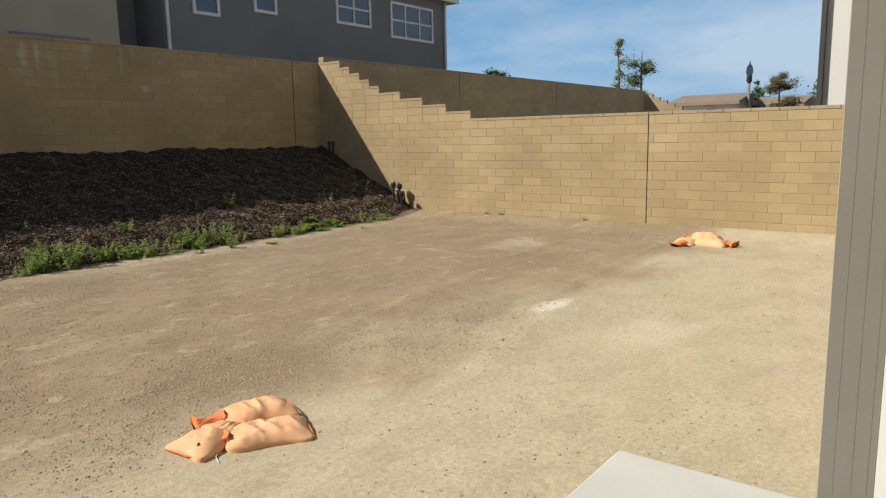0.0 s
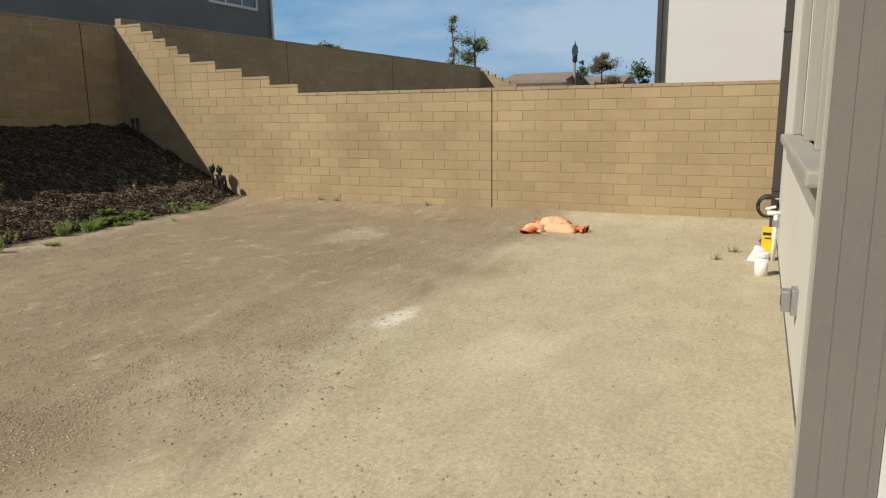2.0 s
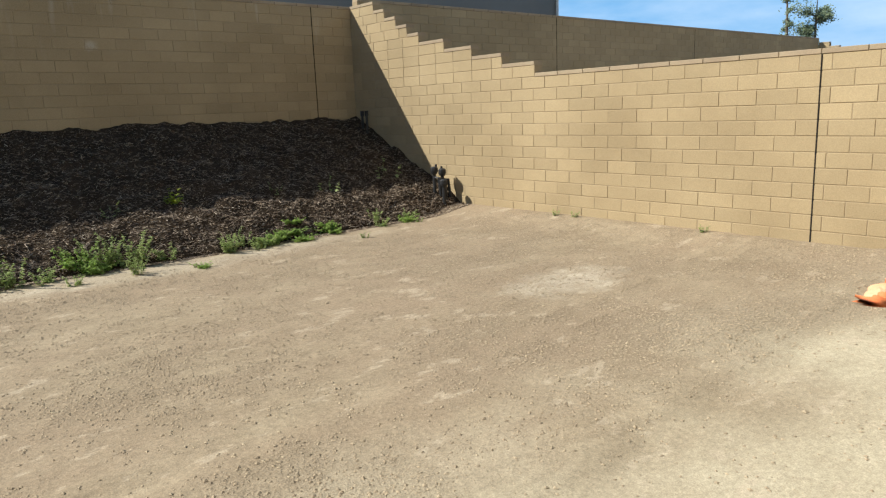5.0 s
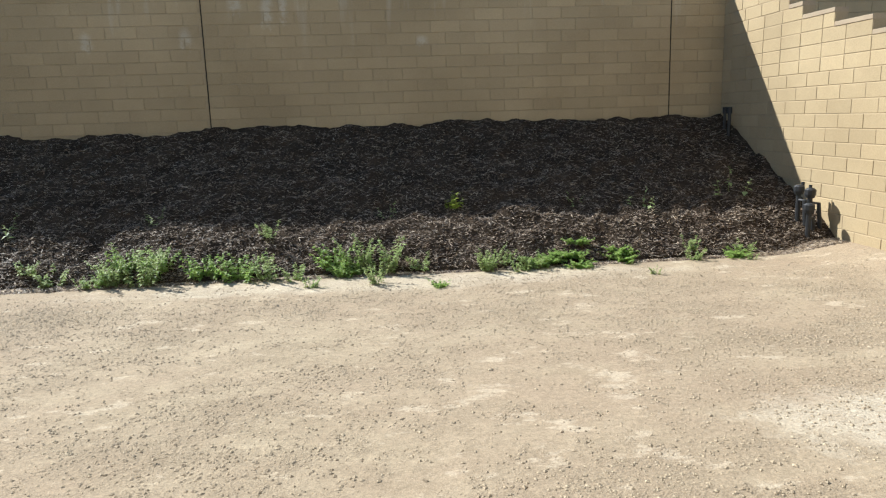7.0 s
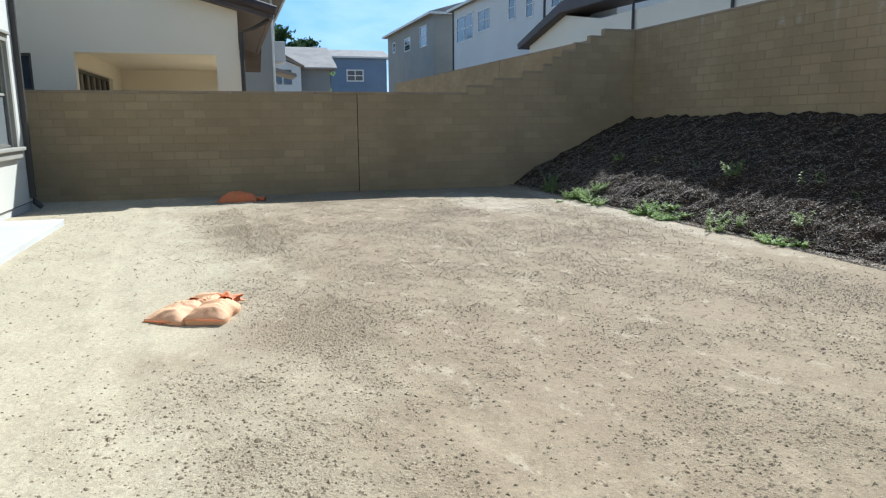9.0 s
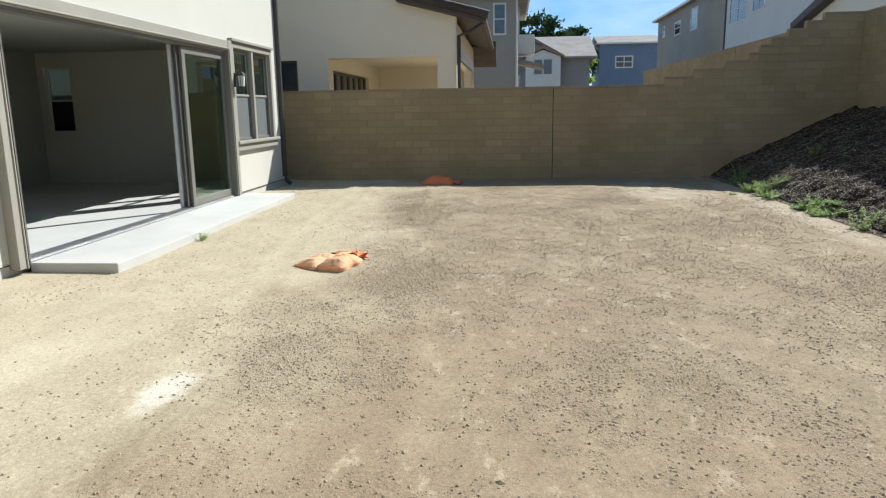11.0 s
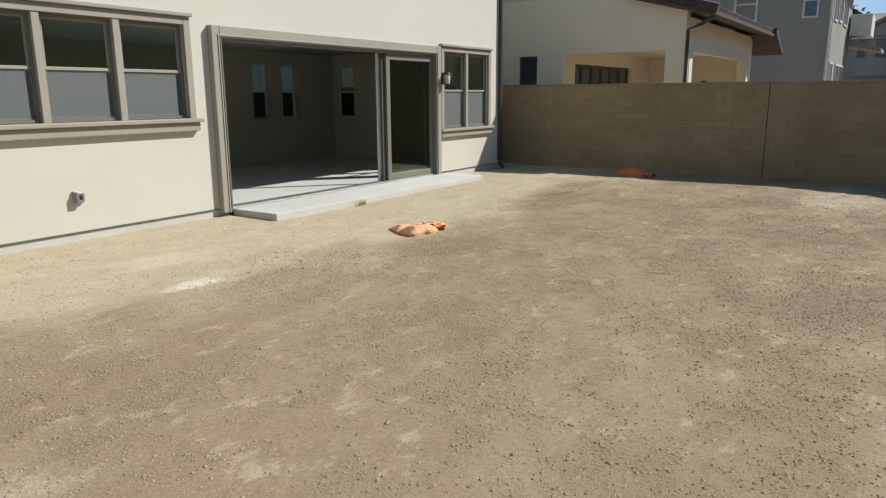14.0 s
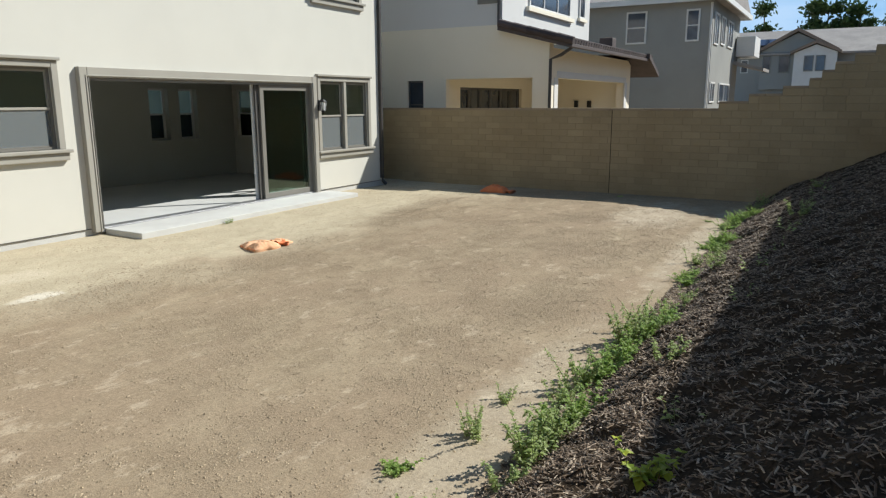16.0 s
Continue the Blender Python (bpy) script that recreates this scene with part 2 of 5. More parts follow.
def chip_material():
    """Shredded wood: most slivers dark red-brown, a few bleached pale."""
    m, n, l, p = nodes_of("mulch_chips")
    geo, ramp = n.new("ShaderNodeNewGeometry"), n.new("ShaderNodeValToRGB")
    l.new(geo.outputs["Random Per Island"], ramp.inputs["Fac"])
    ramp.color_ramp.elements[0].color = (0.055, 0.038, 0.024, 1)
    for at, c in ((0.4, (0.135, 0.092, 0.058, 1)), (0.75, (0.26, 0.188, 0.125, 1)), (0.92, (0.42, 0.33, 0.235, 1))):
        ramp.color_ramp.elements.new(at).color = c
    ramp.color_ramp.elements[-1].color = (0.52, 0.43, 0.32, 1)
    grain = span(n, l, noise_node(n, l, 120, 3, 0.6), 0.3, 0.7, 0.75, 1.2)
    grey = n.new("ShaderNodeCombineColor")
    for i in range(3):
        l.new(grain, grey.inputs[i])
    l.new(blend(n, l, 1.0, ramp.outputs["Color"], grey.outputs[0], "MULTIPLY"), p.inputs["Base Color"])
    p.inputs["Roughness"].default_value, p.inputs["Specular IOR Level"].default_value = 0.62, 0.32
    return m


def screen_material():
    m, n, l, p = nodes_of("insect_screen")
    p.inputs["Base Color"].default_value, p.inputs["Roughness"].default_value = (0.15, 0.165, 0.165, 1), 0.7
    p.inputs["Alpha"].default_value = 0.62
    return m


def leaf_material(name, base, alt, translucent=0.3):
    m, n, l, p = nodes_of(name)
    geo = n.new("ShaderNodeNewGeometry")
    col = blend(n, l, geo.outputs["Random Per Island"], base, alt)
    l.new(col, p.inputs["Base Color"])
    p.inputs["Roughness"].default_value = 0.55
    t, mixer = n.new("ShaderNodeBsdfTranslucent"), n.new("ShaderNodeMixShader")
    l.new(col, t.inputs["Color"])
    mixer.inputs[0].default_value = translucent
    l.new(p.outputs[0], mixer.inputs[1])
    l.new(t.outputs[0], mixer.inputs[2])
    l.new(mixer.outputs[0], n["Material Output"].inputs["Surface"])
    return m


M_DIRT = dirt_material()
M_PEBBLE = surface("soil_clods", (0.365, 0.29, 0.19), (0.295, 0.225, 0.146), 0.95, 1.5, 60, 0.3, 0.003, spread=0.22)
M_MULCH = surface("mulch_bed", (0.06, 0.042, 0.027), (0.032, 0.023, 0.015), 0.95, 2.5, 45, 0.8, 0.02, grain=0.35, spec=0.05)
M_CHIP = chip_material()
BLOCK_A, BLOCK_B = (0.39, 0.30, 0.175), (0.32, 0.242, 0.138)
M_BLOCK = block_material("tan_block", BLOCK_A, BLOCK_B, False)
M_BLOCK_LIMED = block_material("tan_block_limed", BLOCK_A, BLOCK_B, True)
M_MORTAR = surface("mortar", (0.34, 0.26, 0.155), (0.29, 0.22, 0.13), 0.95, 2.0, 90, 0.3, 0.003)
M_JOINT = surface("joint_sealant", (0.022, 0.019, 0.016), None, 0.95, 2.0, 90, 0.2, 0.002, spec=0.1)
M_CAP = surface("wall_cap", (0.36, 0.28, 0.18), (0.29, 0.22, 0.145), 0.9, 1.5, 90, 0.3, 0.003, spread=0.06)
M_STUCCO = surface("cream_stucco", (0.61, 0.59, 0.52), (0.575, 0.555, 0.49), 0.92, 0.5, 160, 0.35, 0.003, grain=0.04, spec=0.2)
M_STUCCO_BEIGE = surface("beige_stucco", (0.80, 0.74, 0.61), (0.76, 0.70, 0.57), 0.92, 0.4, 120, 0.3, 0.003, grain=0.04, spec=0.2)
M_STUCCO_TAN = surface("tan_stucco", (0.40, 0.36, 0.275), (0.36, 0.325, 0.25), 0.92, 0.4, 120, 0.3, 0.003, grain=0.05, spec=0.2)
M_STUCCO_GREY = surface("grey_stucco", (0.30, 0.30, 0.28), (0.26, 0.26, 0.245), 0.92, 0.4, 120, 0.3, 0.003, grain=0.05, spec=0.2)
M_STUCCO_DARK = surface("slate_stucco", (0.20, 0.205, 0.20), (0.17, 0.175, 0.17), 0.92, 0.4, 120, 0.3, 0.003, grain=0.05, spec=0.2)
M_STUCCO_WHITE = surface("white_stucco", (0.62, 0.61, 0.585), (0.585, 0.575, 0.55), 0.92, 0.4, 140, 0.3, 0.003, grain=0.03, spec=0.2)
M_STUCCO_BLUE = surface("blue_siding", (0.16, 0.22, 0.30), (0.14, 0.19, 0.27), 0.85, 0.4, 60, 0.2, 0.003)
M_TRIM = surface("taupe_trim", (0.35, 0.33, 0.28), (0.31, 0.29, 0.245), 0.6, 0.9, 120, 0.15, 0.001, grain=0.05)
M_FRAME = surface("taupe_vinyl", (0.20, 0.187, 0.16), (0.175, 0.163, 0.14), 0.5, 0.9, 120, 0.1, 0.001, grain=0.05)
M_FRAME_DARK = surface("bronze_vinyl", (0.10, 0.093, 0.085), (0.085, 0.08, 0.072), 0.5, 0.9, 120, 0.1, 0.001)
M_WHITE = surface("white_paint", (0.66, 0.65, 0.62), (0.61, 0.60, 0.575), 0.55, 1.5, 120, 0.08, 0.001, grain=0.03)
M_DRYWALL = surface("drywall", (0.44, 0.44, 0.385), (0.41, 0.41, 0.36), 0.9, 0.6, 150, 0.1, 0.001, grain=0.03)
M_FLOOR = surface("slab_floor", (0.56, 0.56, 0.54), (0.50, 0.50, 0.48), 0.6, 0.8, 60, 0.1, 0.002)
M_CONCRETE = surface("pale_concrete", (0.55, 0.545, 0.51), (0.49, 0.48, 0.45), 0.85, 1.2, 110, 0.3, 0.002, grain=0.07)
M_METAL = surface("mill_aluminium", (0.55, 0.55, 0.55), (0.45, 0.45, 0.46), 0.4, 2, 120, 0.1, 0.001, metal=0.9)
M_BRASS = surface("dull_brass", (0.30, 0.22, 0.10), (0.2, 0.15, 0.08), 0.4, 8, 120, 0.1, 0.001, metal=0.9)
M_BLACK = surface("black_plastic", (0.025, 0.025, 0.026), (0.02, 0.02, 0.02), 0.5, 3, 120, 0.1, 0.001)
M_PIPE = surface("dark_downspout", (0.055, 0.05, 0.046), (0.045, 0.04, 0.038), 0.5, 2, 80, 0.1, 0.001)
M_PVC = surface("white_pvc", (0.78, 0.77, 0.72), (0.7, 0.69, 0.64), 0.45, 4, 80, 0.05, 0.001)
M_YELLOW = surface("yellow_tag", (0.75, 0.50, 0.02), (0.70, 0.46, 0.02), 0.5, 4, 80, 0.05, 0.001)
M_ORANGE = surface("faded_orange_weave", (0.72, 0.385, 0.20), (0.73, 0.43, 0.25), 0.8, 4.0, 240, 0.6, 0.003, grain=0.16)
M_ORANGE_HOT = surface("bright_orange_weave", (0.68, 0.17, 0.05), (0.66, 0.21, 0.08), 0.7, 9.0, 260, 0.35, 0.002, grain=0.12)
M_STRING = surface("white_string", (0.75, 0.72, 0.65), None, 0.8, 9, 200, 0.1, 0.001)
M_TILE = surface("dark_roof_tile", (0.075, 0.058, 0.055), (0.055, 0.042, 0.04), 0.8, 3, 60, 0.3, 0.004, spread=0.2)
M_SHINGLE = surface("grey_shingle", (0.30, 0.275, 0.25), (0.23, 0.21, 0.195), 0.9, 0.8, 12, 0.4, 0.02, spread=0.1)
M_SHINGLE_BROWN = surface("brown_shingle", (0.27, 0.20, 0.15), (0.21, 0.16, 0.12), 0.9, 0.8, 12, 0.4, 0.02)
M_FASCIA = surface("dark_fascia", (0.085, 0.065, 0.06), (0.07, 0.055, 0.05), 0.6, 2, 60, 0.1, 0.001)
M_SOLAR = surface("solar_panel", (0.015, 0.02, 0.045), (0.02, 0.028, 0.06), 0.2, 2, 30, 0.05, 0.001, spec=0.6)
M_BARK = surface("bark", (0.16, 0.12, 0.09), (0.10, 0.075, 0.055), 0.95, 4, 40, 0.6, 0.01)
M_STEM = surface("weed_stem", (0.13, 0.17, 0.05), (0.16, 0.14, 0.06), 0.7, 9, 90, 0.1, 0.001)
M_LEAF = leaf_material("weed_leaf", (0.22, 0.34, 0.065), (0.34, 0.45, 0.12), 0.5)
M_LEAF_PALE = leaf_material("dusty_weed_leaf", (0.28, 0.37, 0.11), (0.43, 0.50, 0.21), 0.5)
M_LEAF_YELLOW = leaf_material("yellow_weed_leaf", (0.24, 0.33, 0.03), (0.36, 0.40, 0.03))
M_LEAF_TREE = leaf_material("tree_leaf", (0.035, 0.07, 0.02), (0.07, 0.115, 0.035), 0.15)
M_LEAF_EUC = leaf_material("eucalyptus_leaf", (0.12, 0.165, 0.09), (0.19, 0.23, 0.13), 0.2)
M_LEAF_RUST = leaf_material("rusty_leaf", (0.13, 0.085, 0.04), (0.08, 0.10, 0.04), 0.15)
M_GLASS = glass_material("window_glass", (0.66, 0.72, 0.68), 1.5)
M_GLASS_DARK = glass_material("dark_window_glass", (0.30, 0.34, 0.34), 1.2)
M_DARKROOM = surface("dim_room", (0.06, 0.065, 0.075), (0.05, 0.055, 0.06), 0.9, 1, 30, 0, 0)
M_SCREEN = screen_material()
M_LAMPGLASS = surface("frosted_glass", (0.75, 0.75, 0.72), None, 0.25, 9, 90, 0, 0, spec=0.6)


# ---- building blocks ----
def add_box(bm, x0, x1, y0, y1, z0, z1):
    x0, x1, y0, y1, z0, z1 = min(x0, x1), max(x0, x1), min(y0, y1), max(y0, y1), min(z0, z1), max(z0, z1)
    v = [bm.verts.new((x, y, z)) for z in (z0, z1) for x, y in ((x0, y0), (x1, y0), (x1, y1), (x0, y1))]
    for f in ((3, 2, 1, 0), (4, 5, 6, 7), (0, 1, 5, 4), (1, 2, 6, 5), (2, 3, 7, 6), (3, 0, 4, 7)):
        bm.faces.new([v[i] for i in f])
    return bm


def box(*d, bevel=0.0):
    bm = add_box(bmesh.new(), *d)
    if bevel:
        bmesh.ops.bevel(bm, geom=bm.edges[:], offset=bevel, segments=2, affect="EDGES", profile=0.6)
    return bm


def tube(bm, points, radii, sides=8):
    """A round bar through points, with a radius at each."""
    points = [Vector(p) for p in points]
    rings = []
    for i, p in enumerate(points):
        d = (points[min(i + 1, len(points) - 1)] - points[max(i - 1, 0)]).normalized()
        s = d.orthogonal().normalized() if abs(d.z) > 0.9 else d.cross(Vector((0, 0, 1))).normalized()
        u = d.cross(s)
        rings.append([bm.verts.new(p + radii[i] * (math.cos(a) * s + math.sin(a) * u)) for a in (2 * math.pi * k / sides for k in range(sides))])
    for a, b in zip(rings, rings[1:]):
        for k in range(sides):
            bm.faces.new((a[k], a[(k + 1) % sides], b[(k + 1) % sides], b[k]))
    bm.faces.new(rings[0][::-1])
    bm.faces.new(rings[-1])
    return bm


def prism(bm, outline, axis, a, b):
    """A flat outline pushed along an axis: outline in the other two axes, in their order."""
    def at(p, d):
        q = list(p)
        q.insert("xyz".index(axis), d)
        return bm.verts.new(q)

    lo, hi = [at(p, a) for p in outline], [at(p, b) for p in outline]
    bm.faces.new(lo)
    bm.faces.new(hi[::-1])
    for i in range(len(lo)):
        j = (i + 1) % len(lo)
        bm.faces.new((lo[i], hi[i], hi[j], lo[j]))
    bmesh.ops.recalc_face_normals(bm, faces=bm.faces[:])
    return bm


def mesh_of(name, bm, material, smooth=False):
    me = bpy.data.meshes.new(name)
    bm.to_mesh(me)
    bm.free()
    me.materials.append(material)
    if smooth:
        for f in me.polygons:
            f.use_smooth = True
    return me


def part(name, bm, material, parent, label="", smooth=False):
    ob = new(name, mesh_of(name, bm, material, smooth))
    ob.parent = parent
    if label:
        ob["label"] = label
    return ob


def thing(name, label, category, where=None, group="", kind=""):
    ob = tagged(new(name), label, category, group, kind)
    ob.empty_display_size = 0.1
    if where is not None:
        ob.matrix_world = where if isinstance(where, Matrix) else Matrix.Translation(where)
    return ob


def solid(name, bm, material, label, category="", kind="structure", smooth=False):
    return tagged(new(name, mesh_of(name, bm, material, smooth)), label, category, "", kind)


def cut_wall(bm, along, a0, a1, p0, p1, z0, z1, holes):
    """A wall along x or y from a0 to a1, between p0 and p1 through, with rectangular holes (a, a, z, z)."""
    def put(a, b, c, d):
        if b - a > 1e-4 and d - c > 1e-4:
            add_box(bm, *((a, b, p0, p1) if along == "x" else (p0, p1, a, b)), c, d)

    edges = sorted({a0, a1, *(h[0] for h in holes), *(h[1] for h in holes)})
    for a, b in zip(edges, edges[1:]):
        z = z0
        for h in sorted((h for h in holes if h[0] <= a + 1e-6 and h[1] >= b - 1e-6), key=lambda h: h[2]):
            put(a, b, z, h[2])
            z = h[3]
        put(a, b, z, z1)
    bmesh.ops.remove_doubles(bm, verts=bm.verts[:], dist=1e-4)
    return bm


def joined(name, verts, faces, material, parent=None, smooth=False):
    me = bpy.data.meshes.new(name)
    me.from_pydata(verts, [], faces)
    me.materials.append(material)
    ob = new(name, me)
    ob.parent = parent
    return ob


# ---- ground ----
def ground_z(x, y):
    z = -0.055 - 0.075 * math.exp(-((x + 0.6) ** 2 / 5.0 + (y - 3.2) ** 2 / 2.2))
    z -= 0.05 * math.exp(-((x + 9.5) ** 2 / 3.0)) * (1 if y < 9 else 0.3)
    z += 0.035 * math.exp(-((y - 3.35 - 0.1 * math.sin(x * 1.3)) / 0.22) ** 2) * (0.5 + 0.5 * noise.noise((x * 1.7, y, 3.1)))
    z += 0.10 * math.exp(-((x - 8.35) / 0.45) ** 2)
    run = y - 3.15 - 0.10 * (x + 1.0) - 0.12 * math.sin(x * 0.7)
    for side in (-0.75, 0.75):
        d = run - side
        if abs(d) < 0.6:
            z += 0.012 * math.exp(-(((abs(d) - 0.17) / 0.06) ** 2)) * (0.6 + noise.noise((x * 2.5, side, 1.2))) - 0.006 * math.exp(-((d / 0.12) ** 2))
    away = min(1.0, max(0.0, (y - 0.05) / 0.8))
    z += away * (0.016 * noise.noise((x * 0.4, y * 0.4, 0)) + 0.003 * noise.noise((x * 2.2, y * 2.2, 5)))
    z += away * min(1.0, max(0.0, (y - 2.6) / 1.2)) * 0.003 * noise.noise((x * 9, y * 9, 9))
    return z


def stony(x, y):
    """How stony the soil is, 0 to 1: crumbs lie in patches, beyond a line some metres from the house."""
    edge = y - 3.1 - 0.6 * noise.noise((x * 0.45, y * 0.3, 8.5)) - 0.35 * noise.noise((x * 1.3, y * 1.1, 6.5))
    e = max(0.0, min(1.0, edge / 1.1 + 0.45))
    v = 0.40 + 0.45 * noise.noise((x * 0.5, y * 0.8, 2.5)) + 0.50 * noise.noise((x * 1.3, y * 2.2, 4.5)) + 0.30 * noise.noise((x * 4.0, y * 6.0, 7.5)) + 0.45 * noise.noise((x * 11.0, y * 12.0, 3.5))
    v = (0.15 + 0.85 * e) * max(0.03, min(1.0, v)) * (1.0 if y < 8.2 else max(0.1, 1 - (y - 8.2) / 0.8))
    v += 0.75 * math.exp(-((edge - 0.3) / 0.5) ** 2) * max(0.0, min(1.0, 0.5 + 1.2 * noise.noise((x * 0.9, y, 1.5))))
    return min(1.0, v)


def bank_z(x, y):
    """Height of the mulch bank: a rounded foot, then a flatter shoulder up to the tall wall."""
    s = max(0.0, y - 9.15 - 0.16 * noise.noise((x * 0.55, 1.7, 0)) - 0.05 * noise.noise((x * 2.3, 4.7, 0)))
    foot = 0.20 * (1 - math.exp(-((s / 0.42) ** 1.4)))
    z = foot + 0.36 * min(s, 0.9) + max(0.0, s - 0.9) * 0.466
    z += min(1.0, s * 3) * (0.04 * noise.noise((x * 1.3, y * 1.3, 2)) + 0.055 * noise.noise((x * 4.2, y * 4.2, 7)) + 0.028 * noise.noise((x * 11, y * 11, 1)))
    return z - 0.06 - 0.08 * max(0.0, 1 - s / 0.05)


def grid_sheet(bm, xs, ys, height):
    rows = [[bm.verts.new((x, y, height(x, y))) for x in xs] for y in ys]
    for a, b in zip(rows, rows[1:]):
        for i in range(len(xs) - 1):
            bm.faces.new((a[i], a[i + 1], b[i + 1], b[i]))
    return bm


def steps(a, b, d):
    n = max(1, round((b - a) / d))
    return [a + (b - a) * i / n for i in range(n + 1)]


far = [-3000, -900, -300, -120, -60, -30, -15]
gx = far + steps(-10.2, 9.2, 0.07) + [15, 30, 60, 120, 300, 900, 3000]
gy = far + [-6.0, -0.3, -0.1] + steps(0.0, 9.7, 0.07) + [12.4, 16, 30, 60, 120, 300, 900, 3000]
solid("ground", grid_sheet(bmesh.new(), gx, gy, lambda x, y: ground_z(x, y) if -10.3 < x < 9.3 and -0.2 < y < 9.8 else -0.08), M_DIRT, "bare graded tan soil with clods and pale dry patches", "ground", smooth=True)
soil = bpy.data.objects["ground"].data
layer = soil.attributes.new("stony", "FLOAT", "POINT")
for v in soil.vertices:
    layer.data[v.index].value = stony(v.co.x, v.co.y) if -10.3 < v.co.x < 9.3 and 0.0 <= v.co.y < 9.8 else 0.2
solid("mulch_bank", grid_sheet(bmesh.new(), steps(-9.58, 8.42, 0.06), steps(8.8, 12.12, 0.05), bank_z), M_MULCH, "sloping bank of dark brown wood mulch under the retaining wall", "mulch", smooth=True)


def scatter(name, label, category, count, place, shape, material):
    """Very many small pieces as one object: place() gives a point, sizes and a turn."""
    base_v, base_f = shape
    verts, faces = [], []
    for i in range(count):
        got = place()
        if got is None:
            continue
        m, scale = got
        o = len(verts)
        for v in base_v:
            jit = [1 + random.uniform(-0.22, 0.22) for k in range(3)]
            verts.append(tuple(m @ Vector((v[0] * scale[0] * jit[0], v[1] * scale[1] * jit[1], v[2] * scale[2] * jit[2]))))
        faces += [tuple(o + k for k in f) for f in base_f]
    return tagged(joined(name, verts, faces, material), label, category, "", "stuff")


OCTA = (((1, 0, 0), (0, 1, 0), (-1, 0, 0), (0, -1, 0), (0, 0, 1), (0, 0, -0.6)), ((0, 1, 4), (1, 2, 4), (2, 3, 4), (3, 0, 4), (1, 0, 5), (2, 1, 5), (3, 2, 5), (0, 3, 5)))
SLIVER = (((-1, -1, 0), (-1, 1, 0), (1, 0.7, 0), (1, -0.7, 0), (-0.7, 0, 1), (0.8, 0, 0.8)), ((0, 1, 4), (1, 2, 5, 4), (2, 3, 5), (3, 0, 4, 5), (3, 2, 1, 0)))
random.seed(11)


def clod_place():
    x, y = random.uniform(-9.3, 8.3), random.uniform(0.3, 9.5)
    if (-5.9 < x < 0.0 and y < 1.05) or random.random() > stony(x, y) + 0.005:
        return None
    r = 0.0032 + 0.0085 * random.random() ** 3.4 + (0.008 if random.random() < 0.002 else 0)
    return pose(x, y, ground_z(x, y) + r * 0.15, 0, 0, random.uniform(0, 360)), (r * 1.25, r, r * 0.55)


scatter("soil_clods", "small loose clods and pebbles on the soil", "pebbles", 420000, clod_place, OCTA, M_PEBBLE)


def chip_place():
    x, y = random.uniform(-9.5, 8.35), 9.03 + 3.0 * random.random() ** 1.9
    if y < 9.2 and random.random() > 0.35:
        return None
    z = max(bank_z(x, y), ground_z(x, y))
    return pose(x, y, z + 0.004, random.uniform(-28, 28), random.uniform(-28, 28), random.uniform(0, 360)), (0.010 + 0.030 * random.random() ** 2.2, random.uniform(0.0025, 0.0065), random.uniform(0.002, 0.005))


scatter("mulch_chips", "shredded brown wood chips lying on the bank", "mulch", 125000, chip_place, SLIVER, M_CHIP)


# ---- the house ----
HX0, HX1, SLAB = -8.28, 7.1, 0.036
SLIDER = (-5.43, 0.0, -0.02, 2.49)
WIN1, WIN2, WIN3 = (0.54, 3.44, 1.38, 2.62), (-7.62, -5.77, 0.97, 2.56), (-7.35, -5.7, 4.42, 5.75)
solid("wall_house_north", cut_wall(bmesh.new(), "x", HX0, HX1, -0.16, 0.0, 0.06, 6.1, [SLIDER, WIN1, WIN2, WIN3]), M_STUCCO, "cream stucco rear wall of the house", "wall")
solid("foundation", cut_wall(bmesh.new(), "x", HX0, HX1, -0.2, -0.012, -0.4, 0.05, [(-5.43, 0.0, -0.02, 0.05)]), M_CONCRETE, "pale concrete footing under the stucco", "foundation")
screed = bmesh.new()
for a, b in ((HX0, -5.60), (0.15, HX1)):
    add_box(screed, a, b, -0.19, 0.008, 0.05, 0.063)
solid("weep_screed", screed, M_FRAME_DARK, "dark metal drip edge along the stucco foot", "trim")
solid("wall_house_east", box(HX1 - 0.2, HX1, -9.0, -0.2, -0.4, 6.1), M_STUCCO, "cream stucco side wall", "wall")
solid("wall_house_west", cut_wall(bmesh.new(), "y", -9.0, -0.2, HX0, HX0 + 0.2, -0.4, 6.1, [(-5.06, -4.46, 1.08, 2.45)]), M_STUCCO, "cream stucco side wall", "wall")
BACK = -5.2
BACKWIN = [(-5.80, -5.20, 1.10, 2.45), (-6.76, -6.16, 1.10, 2.45)]
WESTWIN = (-5.06, -4.46, 1.08, 2.45)
solid("wall_room_south", cut_wall(bmesh.new(), "x", HX0 + 0.2, HX1 - 0.2, BACK - 0.15, BACK, 0.0, 2.75, BACKWIN), M_DRYWALL, "plain drywall at the back of the empty room", "wall")
inner = bmesh.new()
cut_wall(inner, "x", HX0 + 0.2, HX1 - 0.2, -0.175, -0.16, 0.0, 2.75, [(SLIDER[0], SLIDER[1], 0.0, SLIDER[3]), WIN1, WIN2])
solid("wall_room_north", inner, M_DRYWALL, "drywall lining inside the rear wall", "wall")
solid("wall_room_east", box(3.6, 3.75, BACK, -0.176, 0.0, 2.75), M_DRYWALL, "plain drywall end of the room", "wall")
solid("floor", box(HX0 + 0.2, HX1 - 0.2, BACK, -0.157, -0.3, SLAB - 0.02), M_FLOOR, "bare concrete floor of the empty room", "floor")
